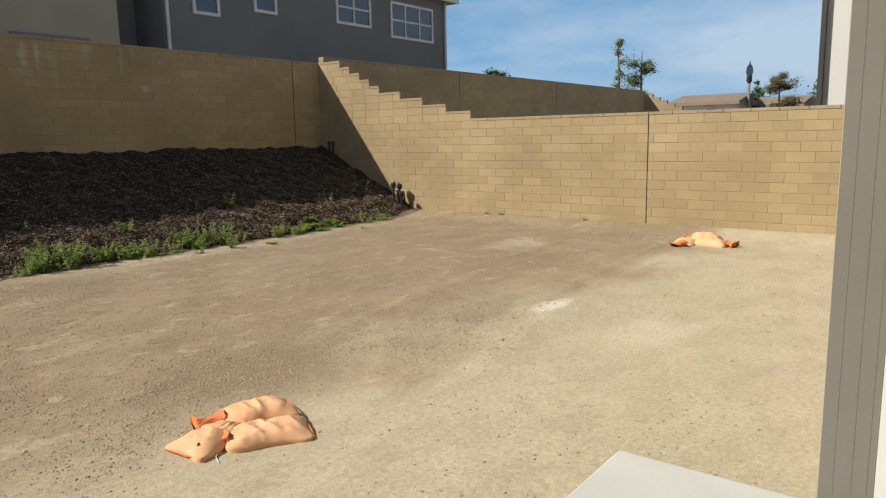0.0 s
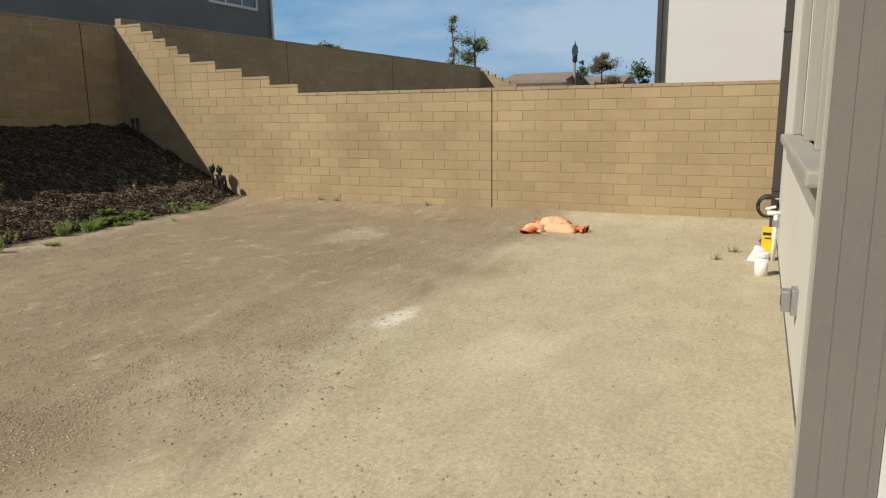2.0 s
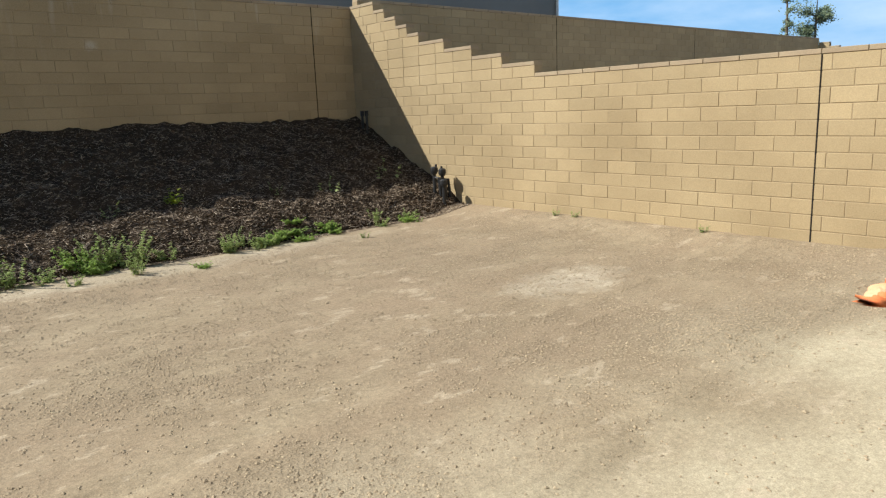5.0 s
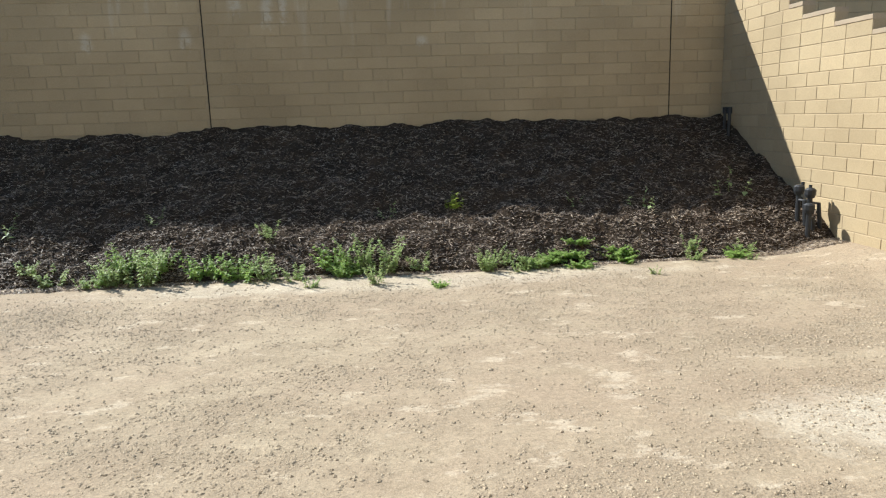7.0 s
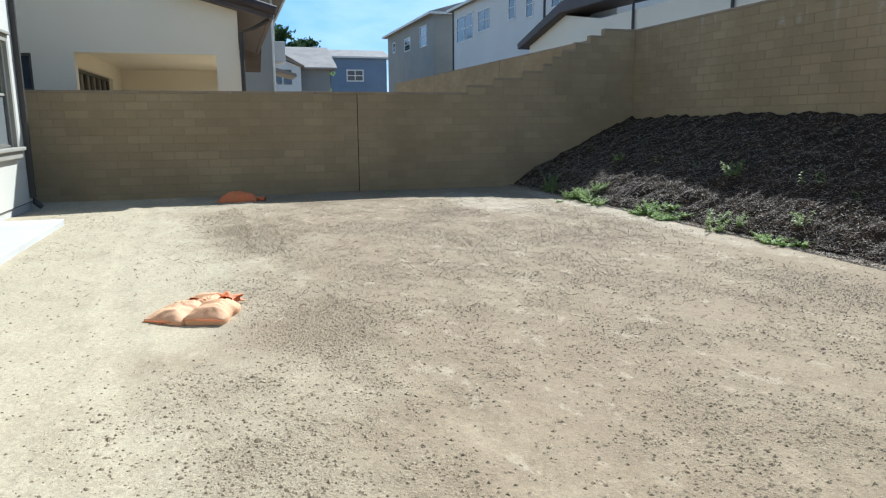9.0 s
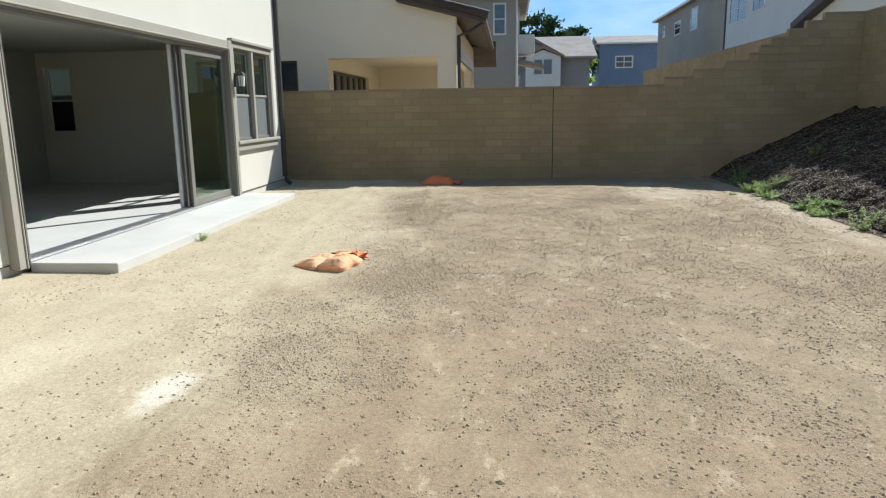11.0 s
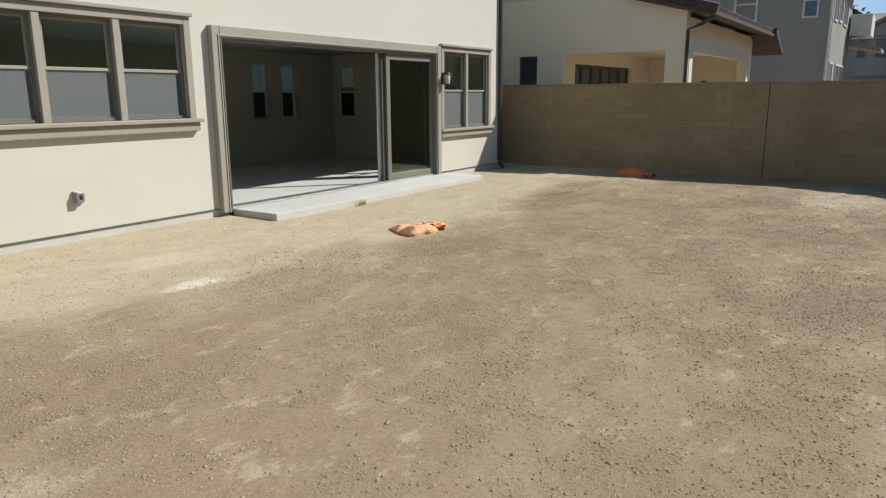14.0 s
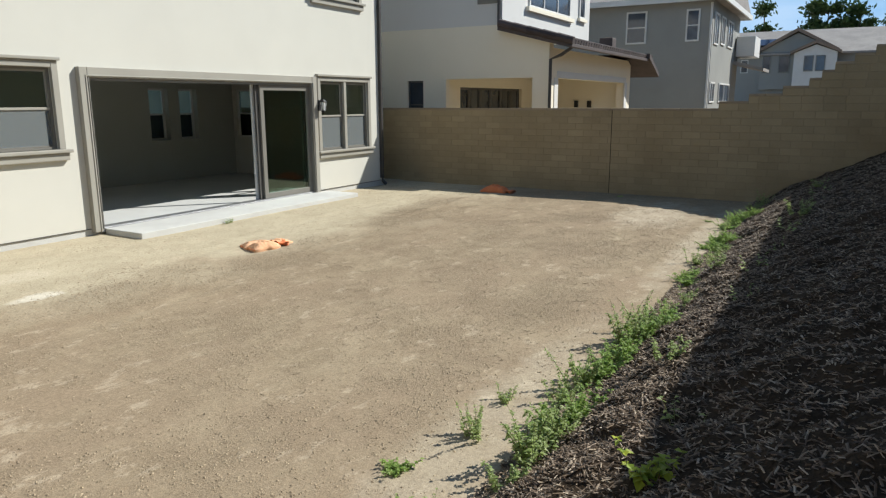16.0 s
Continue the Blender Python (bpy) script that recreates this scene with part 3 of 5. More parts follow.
solid("ceiling", box(HX0 + 0.2, HX1 - 0.2, BACK - 0.15, -0.161, 2.75, 2.95), M_DRYWALL, "plain drywall ceiling", "ceiling")
solid("wall_house_south", cut_wall(bmesh.new(), "x", HX0 + 0.2, HX1 - 0.2, BACK - 0.35, BACK - 0.16, -0.4, 6.1, BACKWIN), M_STUCCO, "cream stucco front wall", "wall")
roof = bmesh.new()
prism(roof, [(0.55, 6.05), (-4.4, 7.6), (-9.3, 6.05), (-9.3, 6.25), (-4.4, 7.85), (0.55, 6.25)], "x", HX0 - 0.5, HX1 + 0.5)
solid("roof_house", roof, M_TILE, "dark tiled roof of the house", "roof")


def frame_bars(bm, axis, a0, a1, z0, z1, p0, p1, w):
    """Four bars round an opening along x or y."""
    for a, b, c, d in ((a0, a1, z1 - w, z1), (a0, a1, z0, z0 + w), (a0, a0 + w, z0 + w, z1 - w), (a1 - w, a1, z0 + w, z1 - w)):
        add_box(bm, *((a, b, p0, p1) if axis == "x" else (p0, p1, a, b)), c, d)
    return bm


def bevelled(bm, w):
    bmesh.ops.bevel(bm, geom=bm.edges[:], offset=w, segments=1, affect="EDGES")
    return bm


def house_window(name, hole, bays, label, sill=True):
    """A row of single-hung windows with taupe trim, a moulded head, a sill with an apron, and screens on the lower sashes."""
    x0, x1, z0, z1 = hole
    t = thing(name, label, "window", kind="structure")
    trim = bmesh.new()
    add_box(trim, x0 - 0.10, x0 + 0.005, -0.01, 0.045, z0, z1 + 0.10)
    add_box(trim, x1 - 0.005, x1 + 0.10, -0.01, 0.045, z0, z1 + 0.10)
    add_box(trim, x0 + 0.005, x1 - 0.005, -0.01, 0.043, z1 - 0.005, z1 + 0.10)
    part("window_casing", bevelled(trim, 0.006), M_TRIM, t, "taupe painted casing")
    part("head_moulding", box(x0 - 0.13, x1 + 0.13, -0.01, 0.085, z1 + 0.10, z1 + 0.15, bevel=0.01), M_TRIM, t)
    part("window_sill", box(x0 - 0.17, x1 + 0.17, -0.1, 0.12, z0 - 0.055, z0, bevel=0.012), M_TRIM, t)
    part("apron", box(x0 - 0.13, x1 + 0.13, -0.01, 0.075, z0 - 0.175, z0 - 0.055, bevel=0.014), M_TRIM, t)
    w = (x1 - x0) / bays
    for i in range(1, bays):
        part("mullion", box(x0 + i * w - 0.045, x0 + i * w + 0.045, -0.12, 0.03, z0, z1, bevel=0.006), M_TRIM, t)
    mid = z0 + 0.49 * (z1 - z0)
    for i in range(bays):
        a, b = x0 + i * w + (0.045 if i else 0.005), x0 + (i + 1) * w - (0.045 if i < bays - 1 else 0.005)
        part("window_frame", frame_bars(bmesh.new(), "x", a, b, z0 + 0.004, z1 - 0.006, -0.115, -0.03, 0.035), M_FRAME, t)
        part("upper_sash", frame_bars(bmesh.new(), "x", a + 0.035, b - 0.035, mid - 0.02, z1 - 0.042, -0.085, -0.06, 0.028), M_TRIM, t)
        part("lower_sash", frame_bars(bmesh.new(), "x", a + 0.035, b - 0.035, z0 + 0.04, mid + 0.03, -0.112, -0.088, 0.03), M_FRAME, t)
        part("meeting_rail", box(a + 0.036, b - 0.036, -0.059, -0.036, mid - 0.004, mid + 0.034, bevel=0.004), M_TRIM, t, "pale meeting rail")
        part("screen_frame", frame_bars(bmesh.new(), "x", a + 0.036, b - 0.036, z0 + 0.042, mid - 0.006, -0.06, -0.05, 0.016), M_FRAME, t)
        p = part("pane", box(a + 0.06, b - 0.06, -0.075, -0.07, mid + 0.005, z1 - 0.07), M_GLASS, t, "dark green reflecting glass")
        q = part("pane", box(a + 0.06, b - 0.06, -0.102, -0.098, z0 + 0.065, mid + 0.005), M_GLASS, t)
        s = part("insect_screen", box(a + 0.05, b - 0.05, -0.056, -0.054, z0 + 0.056, mid - 0.02), M_SCREEN, t, "grey mesh insect screen")
        p.visible_shadow = q.visible_shadow = s.visible_shadow = False
    return t


house_window("window_1", WIN1, 3, "three-bay hung window with taupe casing and grey screens")
house_window("window_2", WIN2, 2, "two-bay hung window with taupe casing and sill")
house_window("window_3", WIN3, 2, "upstairs hung window with taupe casing and sill")

for n, (axis, q, (a, b, c, d)) in enumerate((("x", BACK - 0.25, BACKWIN[0]), ("x", BACK - 0.25, BACKWIN[1]), ("y", HX0 + 0.06, WESTWIN))):
    t = thing(f"window_{n + 4}", "white hung window in the far room wall", "window", kind="structure")
    mid = (c + d) / 2

    def slab_box(a0, a1, p0, p1, z0, z1):
        return box(*((a0, a1, q + p0, q + p1) if axis == "x" else (q + p0, q + p1, a0, a1)), z0, z1)

    part("window_frame", frame_bars(bmesh.new(), axis, a, b, c, d, q, q + 0.08, 0.05), M_WHITE, t)
    part("meeting_rail", slab_box(a + 0.05, b - 0.05, 0.01, 0.07, mid - 0.02, mid + 0.02), M_WHITE, t)
    for e, g in ((c + 0.05, mid - 0.02), (mid + 0.02, d - 0.05)):
        part("pane", slab_box(a + 0.05, b - 0.05, 0.038, 0.042, e, g), M_GLASS if e > mid else M_GLASS_DARK, t).visible_shadow = False
    part("insect_screen", slab_box(a + 0.05, b - 0.05, 0.015, 0.017, c + 0.05, mid - 0.02), M_SCREEN, t)

# sliding door: casing, frame, one fixed leaf and one slid back over it
door = thing("door_1", "wide taupe sliding glass door standing open", "door", kind="structure")
x0, x1, zb, zt = SLIDER
casing = bmesh.new()
add_box(casing, x1 - 0.005, x1 + 0.135, -0.01, 0.095, 0.0, zt + 0.155)
add_box(casing, x0 - 0.155, x0 + 0.005, -0.01, 0.095, 0.0, zt + 0.155)
add_box(casing, x0 + 0.005, x1 - 0.005, -0.01, 0.092, zt - 0.005, zt + 0.155)
part("door_casing", bevelled(casing, 0.008), M_TRIM, door, "broad taupe casing")
bead = bmesh.new()
add_box(bead, x1 + 0.012, x1 + 0.034, 0.09, 0.107, 0.0, zt + 0.034)
add_box(bead, x0 - 0.034, x0 - 0.012, 0.09, 0.107, 0.0, zt + 0.034)
add_box(bead, x0 - 0.012, x1 + 0.012, 0.09, 0.105, zt + 0.012, zt + 0.034)
part("casing_bead", bevelled(bead, 0.004), M_TRIM, door)
jamb = bmesh.new()
for y0, y1, d in ((-0.10, 0.098, 0.03), (-0.075, -0.055, 0.0312), (-0.02, 0.0, 0.0312), (0.045, 0.098, 0.0312)):
    add_box(jamb, x1 - d, x1 - 0.008, y0, y1 - 0.0005 * d, zb + 0.06, zt)
    add_box(jamb, x0 + 0.008, x0 + d, y0, y1 - 0.0005 * d, zb + 0.06, zt)
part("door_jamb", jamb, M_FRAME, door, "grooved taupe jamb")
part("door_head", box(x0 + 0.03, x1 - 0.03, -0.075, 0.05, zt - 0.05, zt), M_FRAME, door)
lining = bmesh.new()
add_box(lining, x1 - 0.035, x1, -0.155, -0.102, zb + 0.06, zt)
add_box(lining, x0, x0 + 0.035, -0.155, -0.102, zb + 0.06, zt)
part("inner_jamb", lining, M_WHITE, door, "white inner side of the frame")
keeper = part("lock_keeper", box(x1 - 0.042, x1 - 0.034, -0.14, -0.12, 0.92, 1.13, bevel=0.003), M_BRASS, door, "dull brass keeper plate")
part("keeper_slot", box(x1 - 0.044, x1 - 0.041, -0.135, -0.125, 0.95, 1.0), M_BLACK, keeper)
part("keeper_catch", box(x1 - 0.044, x1 - 0.034, -0.15, -0.11, 1.2, 1.215), M_BLACK, door)
track = bmesh.new()
add_box(track, x0, x1, -0.155, 0.05, SLAB - 0.05, SLAB + 0.012)
for y in (-0.13, -0.11, -0.09, -0.06, -0.03, 0.0, 0.03):
    add_box(track, x0 + 0.05, x1 - 0.05, y - 0.006, y + 0.006, SLAB + 0.012, SLAB + 0.03)
part("door_track", track, M_METAL, door, "ribbed aluminium threshold track")


def leaf(xa, xb, y, mat_frame, w):
    f = bmesh.new()
    frame_bars(f, "x", xa, xb, SLAB + 0.032, zt - 0.052, y - 0.022, y + 0.022, w)
    l = part("door_leaf", bevelled(f, 0.004), mat_frame, door)
    g = part("pane", box(xa + w - 0.01, xb - w + 0.01, y - 0.006, y + 0.006, SLAB + 0.03 + w, zt - 0.05 - w), M_GLASS, l, "greenish reflecting glass")
    g.visible_shadow = False


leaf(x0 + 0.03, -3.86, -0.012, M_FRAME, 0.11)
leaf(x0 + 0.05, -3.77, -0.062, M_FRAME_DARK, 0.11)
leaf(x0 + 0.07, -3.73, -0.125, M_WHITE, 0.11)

solid("patio_slab", box(-5.85, -0.07, 0.052, 0.965, -0.2, SLAB, bevel=0.012), M_CONCRETE, "pale concrete landing outside the sliding door", "pavement")

# wall lantern
lantern = thing("wall_lantern", "black outdoor lantern with clear glass on the stucco", "wall lamp", (-5.66, 0.0, 2.02))
part("back_plate", box(-0.04, 0.04, 0.0, 0.10, -0.13, 0.11, bevel=0.006), M_BLACK, lantern)
part("arm", tube(bmesh.new(), [(0, 0.09, 0.04), (0, 0.14, 0.13), (0, 0.19, 0.14), (0, 0.20, 0.10)], [0.01] * 4), M_BLACK, lantern, smooth=True)
part("lamp_cap", tube(bmesh.new(), [(0, 0.20, 0.06), (0, 0.20, 0.075), (0, 0.20, 0.12)], [0.085, 0.08, 0.02], 4), M_BLACK, lantern)
part("lamp_glass", tube(bmesh.new(), [(0, 0.20, -0.12), (0, 0.20, 0.06)], [0.05, 0.068], 4), M_LAMPGLASS, lantern, "pale glass pane")
part("lamp_base", tube(bmesh.new(), [(0, 0.20, -0.15), (0, 0.20, -0.12)], [0.03, 0.06], 4), M_BLACK, lantern)
cage = bmesh.new()
for k in range(4):
    a = math.pi / 2 * k
    tube(cage, [(0.052 * math.cos(a), 0.20 + 0.052 * math.sin(a), -0.12), (0.07 * math.cos(a), 0.20 + 0.07 * math.sin(a), 0.06)], [0.006] * 2, 4)
part("cage", cage, M_BLACK, lantern)

# covered outlet
outlet = thing("outdoor_outlet", "grey weatherproof outlet box low on the stucco", "outlet", (2.22, 0.0, 0.49))
part("outlet_box", box(-0.06, 0.06, 0.0, 0.035, -0.075, 0.075, bevel=0.006), M_METAL, outlet)
part("cover", box(-0.05, 0.045, 0.035, 0.085, -0.06, 0.065, bevel=0.012), M_METAL, outlet, "bubble cover")
part("socket", box(-0.02, 0.02, 0.084, 0.088, -0.03, 0.03, bevel=0.001), M_BLACK, outlet)


def downspout(x, y, z1, label, m=None, width=0.075):
    t = thing("downspout", label, "downspout", (x, y, 0))
    part("pipe", box(-width / 2, width / 2, 0, 0.085, 0.12, z1, bevel=0.008), m or M_PIPE, t)
    part("elbow", tube(bmesh.new(), [(0, 0.045, 0.16), (0, 0.06, 0.05), (0, 0.16, -0.04)], [0.045] * 3, 8), m or M_PIPE, t)
    for z in (0.6, 2.4, 4.4):
        if z < z1:
            part("strap", box(-width / 2 - 0.012, width / 2 + 0.012, 0, 0.09, z, z + 0.03), m or M_PIPE, t)
    return t


downspout(6.98, 0.002, 5.95, "dark brown downspout at the house corner")
downspout(-8.16, 0.002, 5.95, "dark brown downspout at the house corner")

# pipes and pots by the house corner
bib = thing("hose_bib", "white pipe with hose tap and yellow tag on the wall", "tap", (6.05, 0.0, 0))
part("riser", tube(bmesh.new(), [(0, 0.045, -0.1), (0, 0.045, 0.46)], [0.022] * 2, 10), M_PVC, bib, smooth=True)
part("tee", tube(bmesh.new(), [(0.0, -0.01, 0.46), (0, 0.13, 0.46)], [0.026] * 2, 10), M_PVC, bib, smooth=True)
part("handle", tube(bmesh.new(), [(0, 0.05, 0.53), (0, 0.15, 0.50)], [0.014] * 2, 8), M_PVC, bib)
part("union", tube(bmesh.new(), [(0, 0.045, 0.32), (0, 0.045, 0.39)], [0.032] * 2, 8), M_METAL, bib)
tag = part("warning_tag", box(-0.006, 0.006, 0.066, 0.166, 0.03, 0.31, bevel=0.002), M_YELLOW, bib, "yellow warning tag")
part("printed_bar", box(-0.009, -0.006, 0.076, 0.156, 0.22, 0.25), M_BLACK, tag)
part("printed_bar", box(-0.009, -0.006, 0.076, 0.136, 0.18, 0.195), M_BLACK, tag)
reel = thing("coiled_hose", "black coil of drip hose hung beside the downspout", "hose", (6.6, 0.0, 0.46))
ring = bmesh.new()
for k in range(3):
    pts = [(0.035 * k - 0.03, 0.125 + 0.095 * math.cos(a) * (1 + 0.06 * k), 0.11 * math.sin(a) * (1 + 0.06 * k)) for a in (2 * math.pi * i / 24 for i in range(25))]
    tube(ring, pts, [0.016] * 25, 6)
part("coil", ring, M_BLACK, reel, smooth=True)
part("peg", tube(bmesh.new(), [(0, 0.0, 0.085), (0, 0.16, 0.085)], [0.012] * 2, 6), M_METAL, reel)


def cleanout(x, y, r, h, tilt):
    t = thing("cleanout_pipe", "short white capped pipe standing in the soil", "pipe", pose(x, y, ground_z(x, y) - 0.05, tilt, 0, 20), "white capped pipes")
    part("pipe", tube(bmesh.new(), [(0, 0, 0), (0, 0, h)], [r] * 2, 16), M_PVC, t, smooth=True)
    part("cap", tube(bmesh.new(), [(0, 0, h), (0, 0, h + 0.035), (0, 0, h + 0.045)], [r * 1.12, r * 1.12, r * 0.9], 16), M_PVC, t)


cleanout(5.28, 0.16, 0.062, 0.24, 0)
cleanout(6.0, 0.26, 0.06, 0.17, 30)

# ---- sandbags ----
def sandbag(name_label, m, seed, size=(0.62, 0.40, 0.13), cloth=None, group="sandbags", tail=1.3):
    """A slack woven bag: a flat pillow with drawn corners and pulled creases, a twisted neck, a loose tail of cloth and a string."""
    rnd = random.Random(seed)
    t = thing("sandbag", name_label, "sandbag", m, group)
    a, b, h = size[0] / 2, size[1] / 2, size[2]
    bm = bmesh.new()
    nu, nv = 88, 26
    off = rnd.uniform(0, 50)

    def skin(u, s):
        p = 9.0
        cx, cy = math.cos(u), math.sin(u)
        k = (abs(cx) ** p + abs(cy) ** p) ** (-1 / p)
        return cx * k * s, cy * k * s

    top = []
    for i in range(nv + 1):
        s = i / nv
        row = []
        for j in range(nu):
            x, y = skin(2 * math.pi * j / nu, s)
            px, py = x * a * (1 - 0.07 * (1 - abs(y)) * abs(x)), y * b * (1 - 0.18 * (1 - abs(x)) * abs(y))
            plump = (max(0.0, 1 - abs(x) ** 2.6) * max(0.0, 1 - abs(y) ** 2.2)) ** 0.72
            z = h * plump * (1 + 0.30 * noise.noise((px * 4.0, py * 4.0, off)))
            # creases run out from the gathered neck and across the slack ends
            fan = math.atan2(py, 1.25 * a - px)
            pull = max(0.0, (x + 0.25) / 1.25) ** 1.6
            ridge = 1 - abs(noise.noise((fan * 9.0, px * 2.0, off + 9))) * 2
            cross = 1 - abs(noise.noise((px * 11 + py * 4, py * 5 - px * 3, off + 4))) * 2
            z += (0.020 * pull * ridge + 0.014 * cross) * (0.25 + plump) * (1 if s < 0.97 else 0.4)
            z += 0.004 * noise.noise((px * 30, py * 30, off + 2))
            py *= 1 - 0.30 * pull ** 2
            px += 0.02 * noise.noise((px * 7, py * 7, off + 3))
            py += 0.02 * noise.noise((px * 7, py * 7, off + 5))
            row.append(bm.verts.new((px, py, max(0.0, z) + 0.014)))
        top.append(row)
    for r0, r1 in zip(top, top[1:]):
        for j in range(nu):
            k = (j + 1) % nu
            bm.faces.new((r0[j], r1[j], r1[k], r0[k]))
    low = [bm.verts.new((v.co.x * 0.94, v.co.y * 0.94, -0.03)) for v in top[-1]]
    for j in range(nu):
        k = (j + 1) % nu
        bm.faces.new((top[-1][j], low[j], low[k], top[-1][k]))
    bmesh.ops.remove_doubles(bm, verts=top[0], dist=0.002)
    part("bag", bm, cloth or M_ORANGE, t, smooth=True)
    neck = bmesh.new()
    rings, turns = [], 26
    for i in range(9):
        f = i / 8
        x = a * (0.86 + (tail - 0.86) * f)
        r = 0.06 * (1 - 1.9 * f * (1 - f) * 1.3) + 0.022 * f
        bend = 0.05 * f * f * (1 if seed % 2 else -1)
        ringv = []
        for j in range(turns):
            u = 2 * math.pi * j / turns
            rr = r * (1 + 0.30 * math.sin(7 * u + 3 * f) * f + 0.35 * noise.noise((math.cos(u) * 2, math.sin(u) * 2 + f * 3, off)))
            ringv.append(neck.verts.new((x + 0.018 * noise.noise((math.cos(u) * 3, math.sin(u) * 3, off + f)), bend + rr * math.cos(u) * (1.1 + 0.5 * f), max(-0.004, 0.05 - 0.022 * f + rr * math.sin(u) * 0.62))))
        rings.append(ringv)
    for r0, r1 in zip(rings, rings[1:]):
        for j in range(turns):
            k = (j + 1) % turns
            neck.faces.new((r0[j], r0[k], r1[k], r1[j]))
    neck.faces.new([v for v in rings[-1]])
    part("neck", neck, M_ORANGE_HOT, t, "bright orange gathered neck", smooth=True)
    string = [(a * 1.08, 0.03, 0.05), (a * 1.1, 0.07, 0.03), (a * 1.18, 0.15, 0.006), (a * 1.15, 0.22, 0.004)]
    part("string", tube(bmesh.new(), string, [0.003] * 4, 5), M_STRING, t)
    seam = [(-a * 0.97, -b * 0.9, 0.014), (-a * 1.0, -b * 0.3, 0.018), (-a * 1.0, b * 0.3, 0.018), (-a * 0.97, b * 0.9, 0.014)]
    part("seam", tube(bmesh.new(), seam, [0.004] * 4, 5), M_ORANGE_HOT, t, "stitched seam")
    return t


def on_ground(x, y, turn, tilt=0.0, lift=0.0, roll=0.0):
    return pose(x, y, ground_z(x, y) + 0.005 + lift, roll, tilt, turn)


BAG = "faded orange woven sandbag lying on bare soil"
sandbag(BAG + " near the landing", on_ground(-0.99, 3.0, 8), 1, (0.44, 0.32, 0.066))
sandbag(BAG + " near the landing", on_ground(-0.77, 2.80, 151), 2, (0.50, 0.34, 0.07), tail=1.5)
sandbag(BAG + " near the landing", on_ground(-0.64, 3.06, 158, 0, 0.016), 3, (0.46, 0.34, 0.078), tail=1.6)
sandbag(BAG + " by the block wall", on_ground(7.05, 3.0, 190), 4, (0.50, 0.34, 0.06))
sandbag(BAG + " by the block wall", on_ground(7.10, 2.64, 260), 5, (0.50, 0.34, 0.075))
sandbag(BAG + " by the block wall", on_ground(7.36, 2.80, 100, 0, 0.02), 6, (0.48, 0.36, 0.10))
sandbag("orange woven sandbag in the wall's shade", on_ground(-8.3, 3.3, 80), 7, (0.72, 0.42, 0.15), M_ORANGE_HOT)


# ---- irrigation ----
def irrigation_valve(x, y, turn, height):
    t = thing("irrigation_valve", "black irrigation valve on a pipe at the mulch foot", "valve", pose(x, y, max(bank_z(x, y), ground_z(x, y)) - 0.06, 0, 0, turn), "irrigation valves")
    part("riser", tube(bmesh.new(), [(0, 0, 0), (0, 0, height)], [0.028] * 2, 10), M_BLACK, t)
    part("bonnet", tube(bmesh.new(), [(0, 0, height - 0.04), (0, 0, height), (0, 0, height + 0.05), (0, 0, height + 0.07)], [0.045, 0.06, 0.06, 0.035], 10), M_BLACK, t)
    part("solenoid", tube(bmesh.new(), [(0.045, 0, height + 0.02), (0.05, 0, height + 0.10)], [0.018] * 2, 8), M_BLACK, t)
    part("outlet_pipe", tube(bmesh.new(), [(0, 0, height - 0.1), (0, -0.09, height - 0.1), (0, -0.12, 0.02)], [0.022] * 3, 8), M_BLACK, t)


irrigation_valve(8.12, 9.62, 10, 0.40)
irrigation_valve(8.18, 9.50, 60, 0.42)
irrigation_valve(8.10, 9.38, 120, 0.36)
for dy in (0.0, 0.13):
    riser = thing("riser_pipe", "black riser pipe standing in the wall corner", "pipe", (8.25, 11.55 + dy, bank_z(8.25, 11.55) - 0.05), "riser pipes")
    part("pipe", tube(bmesh.new(), [(0, 0, 0), (0, 0, 0.38)], [0.022] * 2, 8), M_BLACK, riser)
    part("fitting", tube(bmesh.new(), [(0, 0, 0.34), (0, 0, 0.43)], [0.034] * 2, 8), M_BLACK, riser)


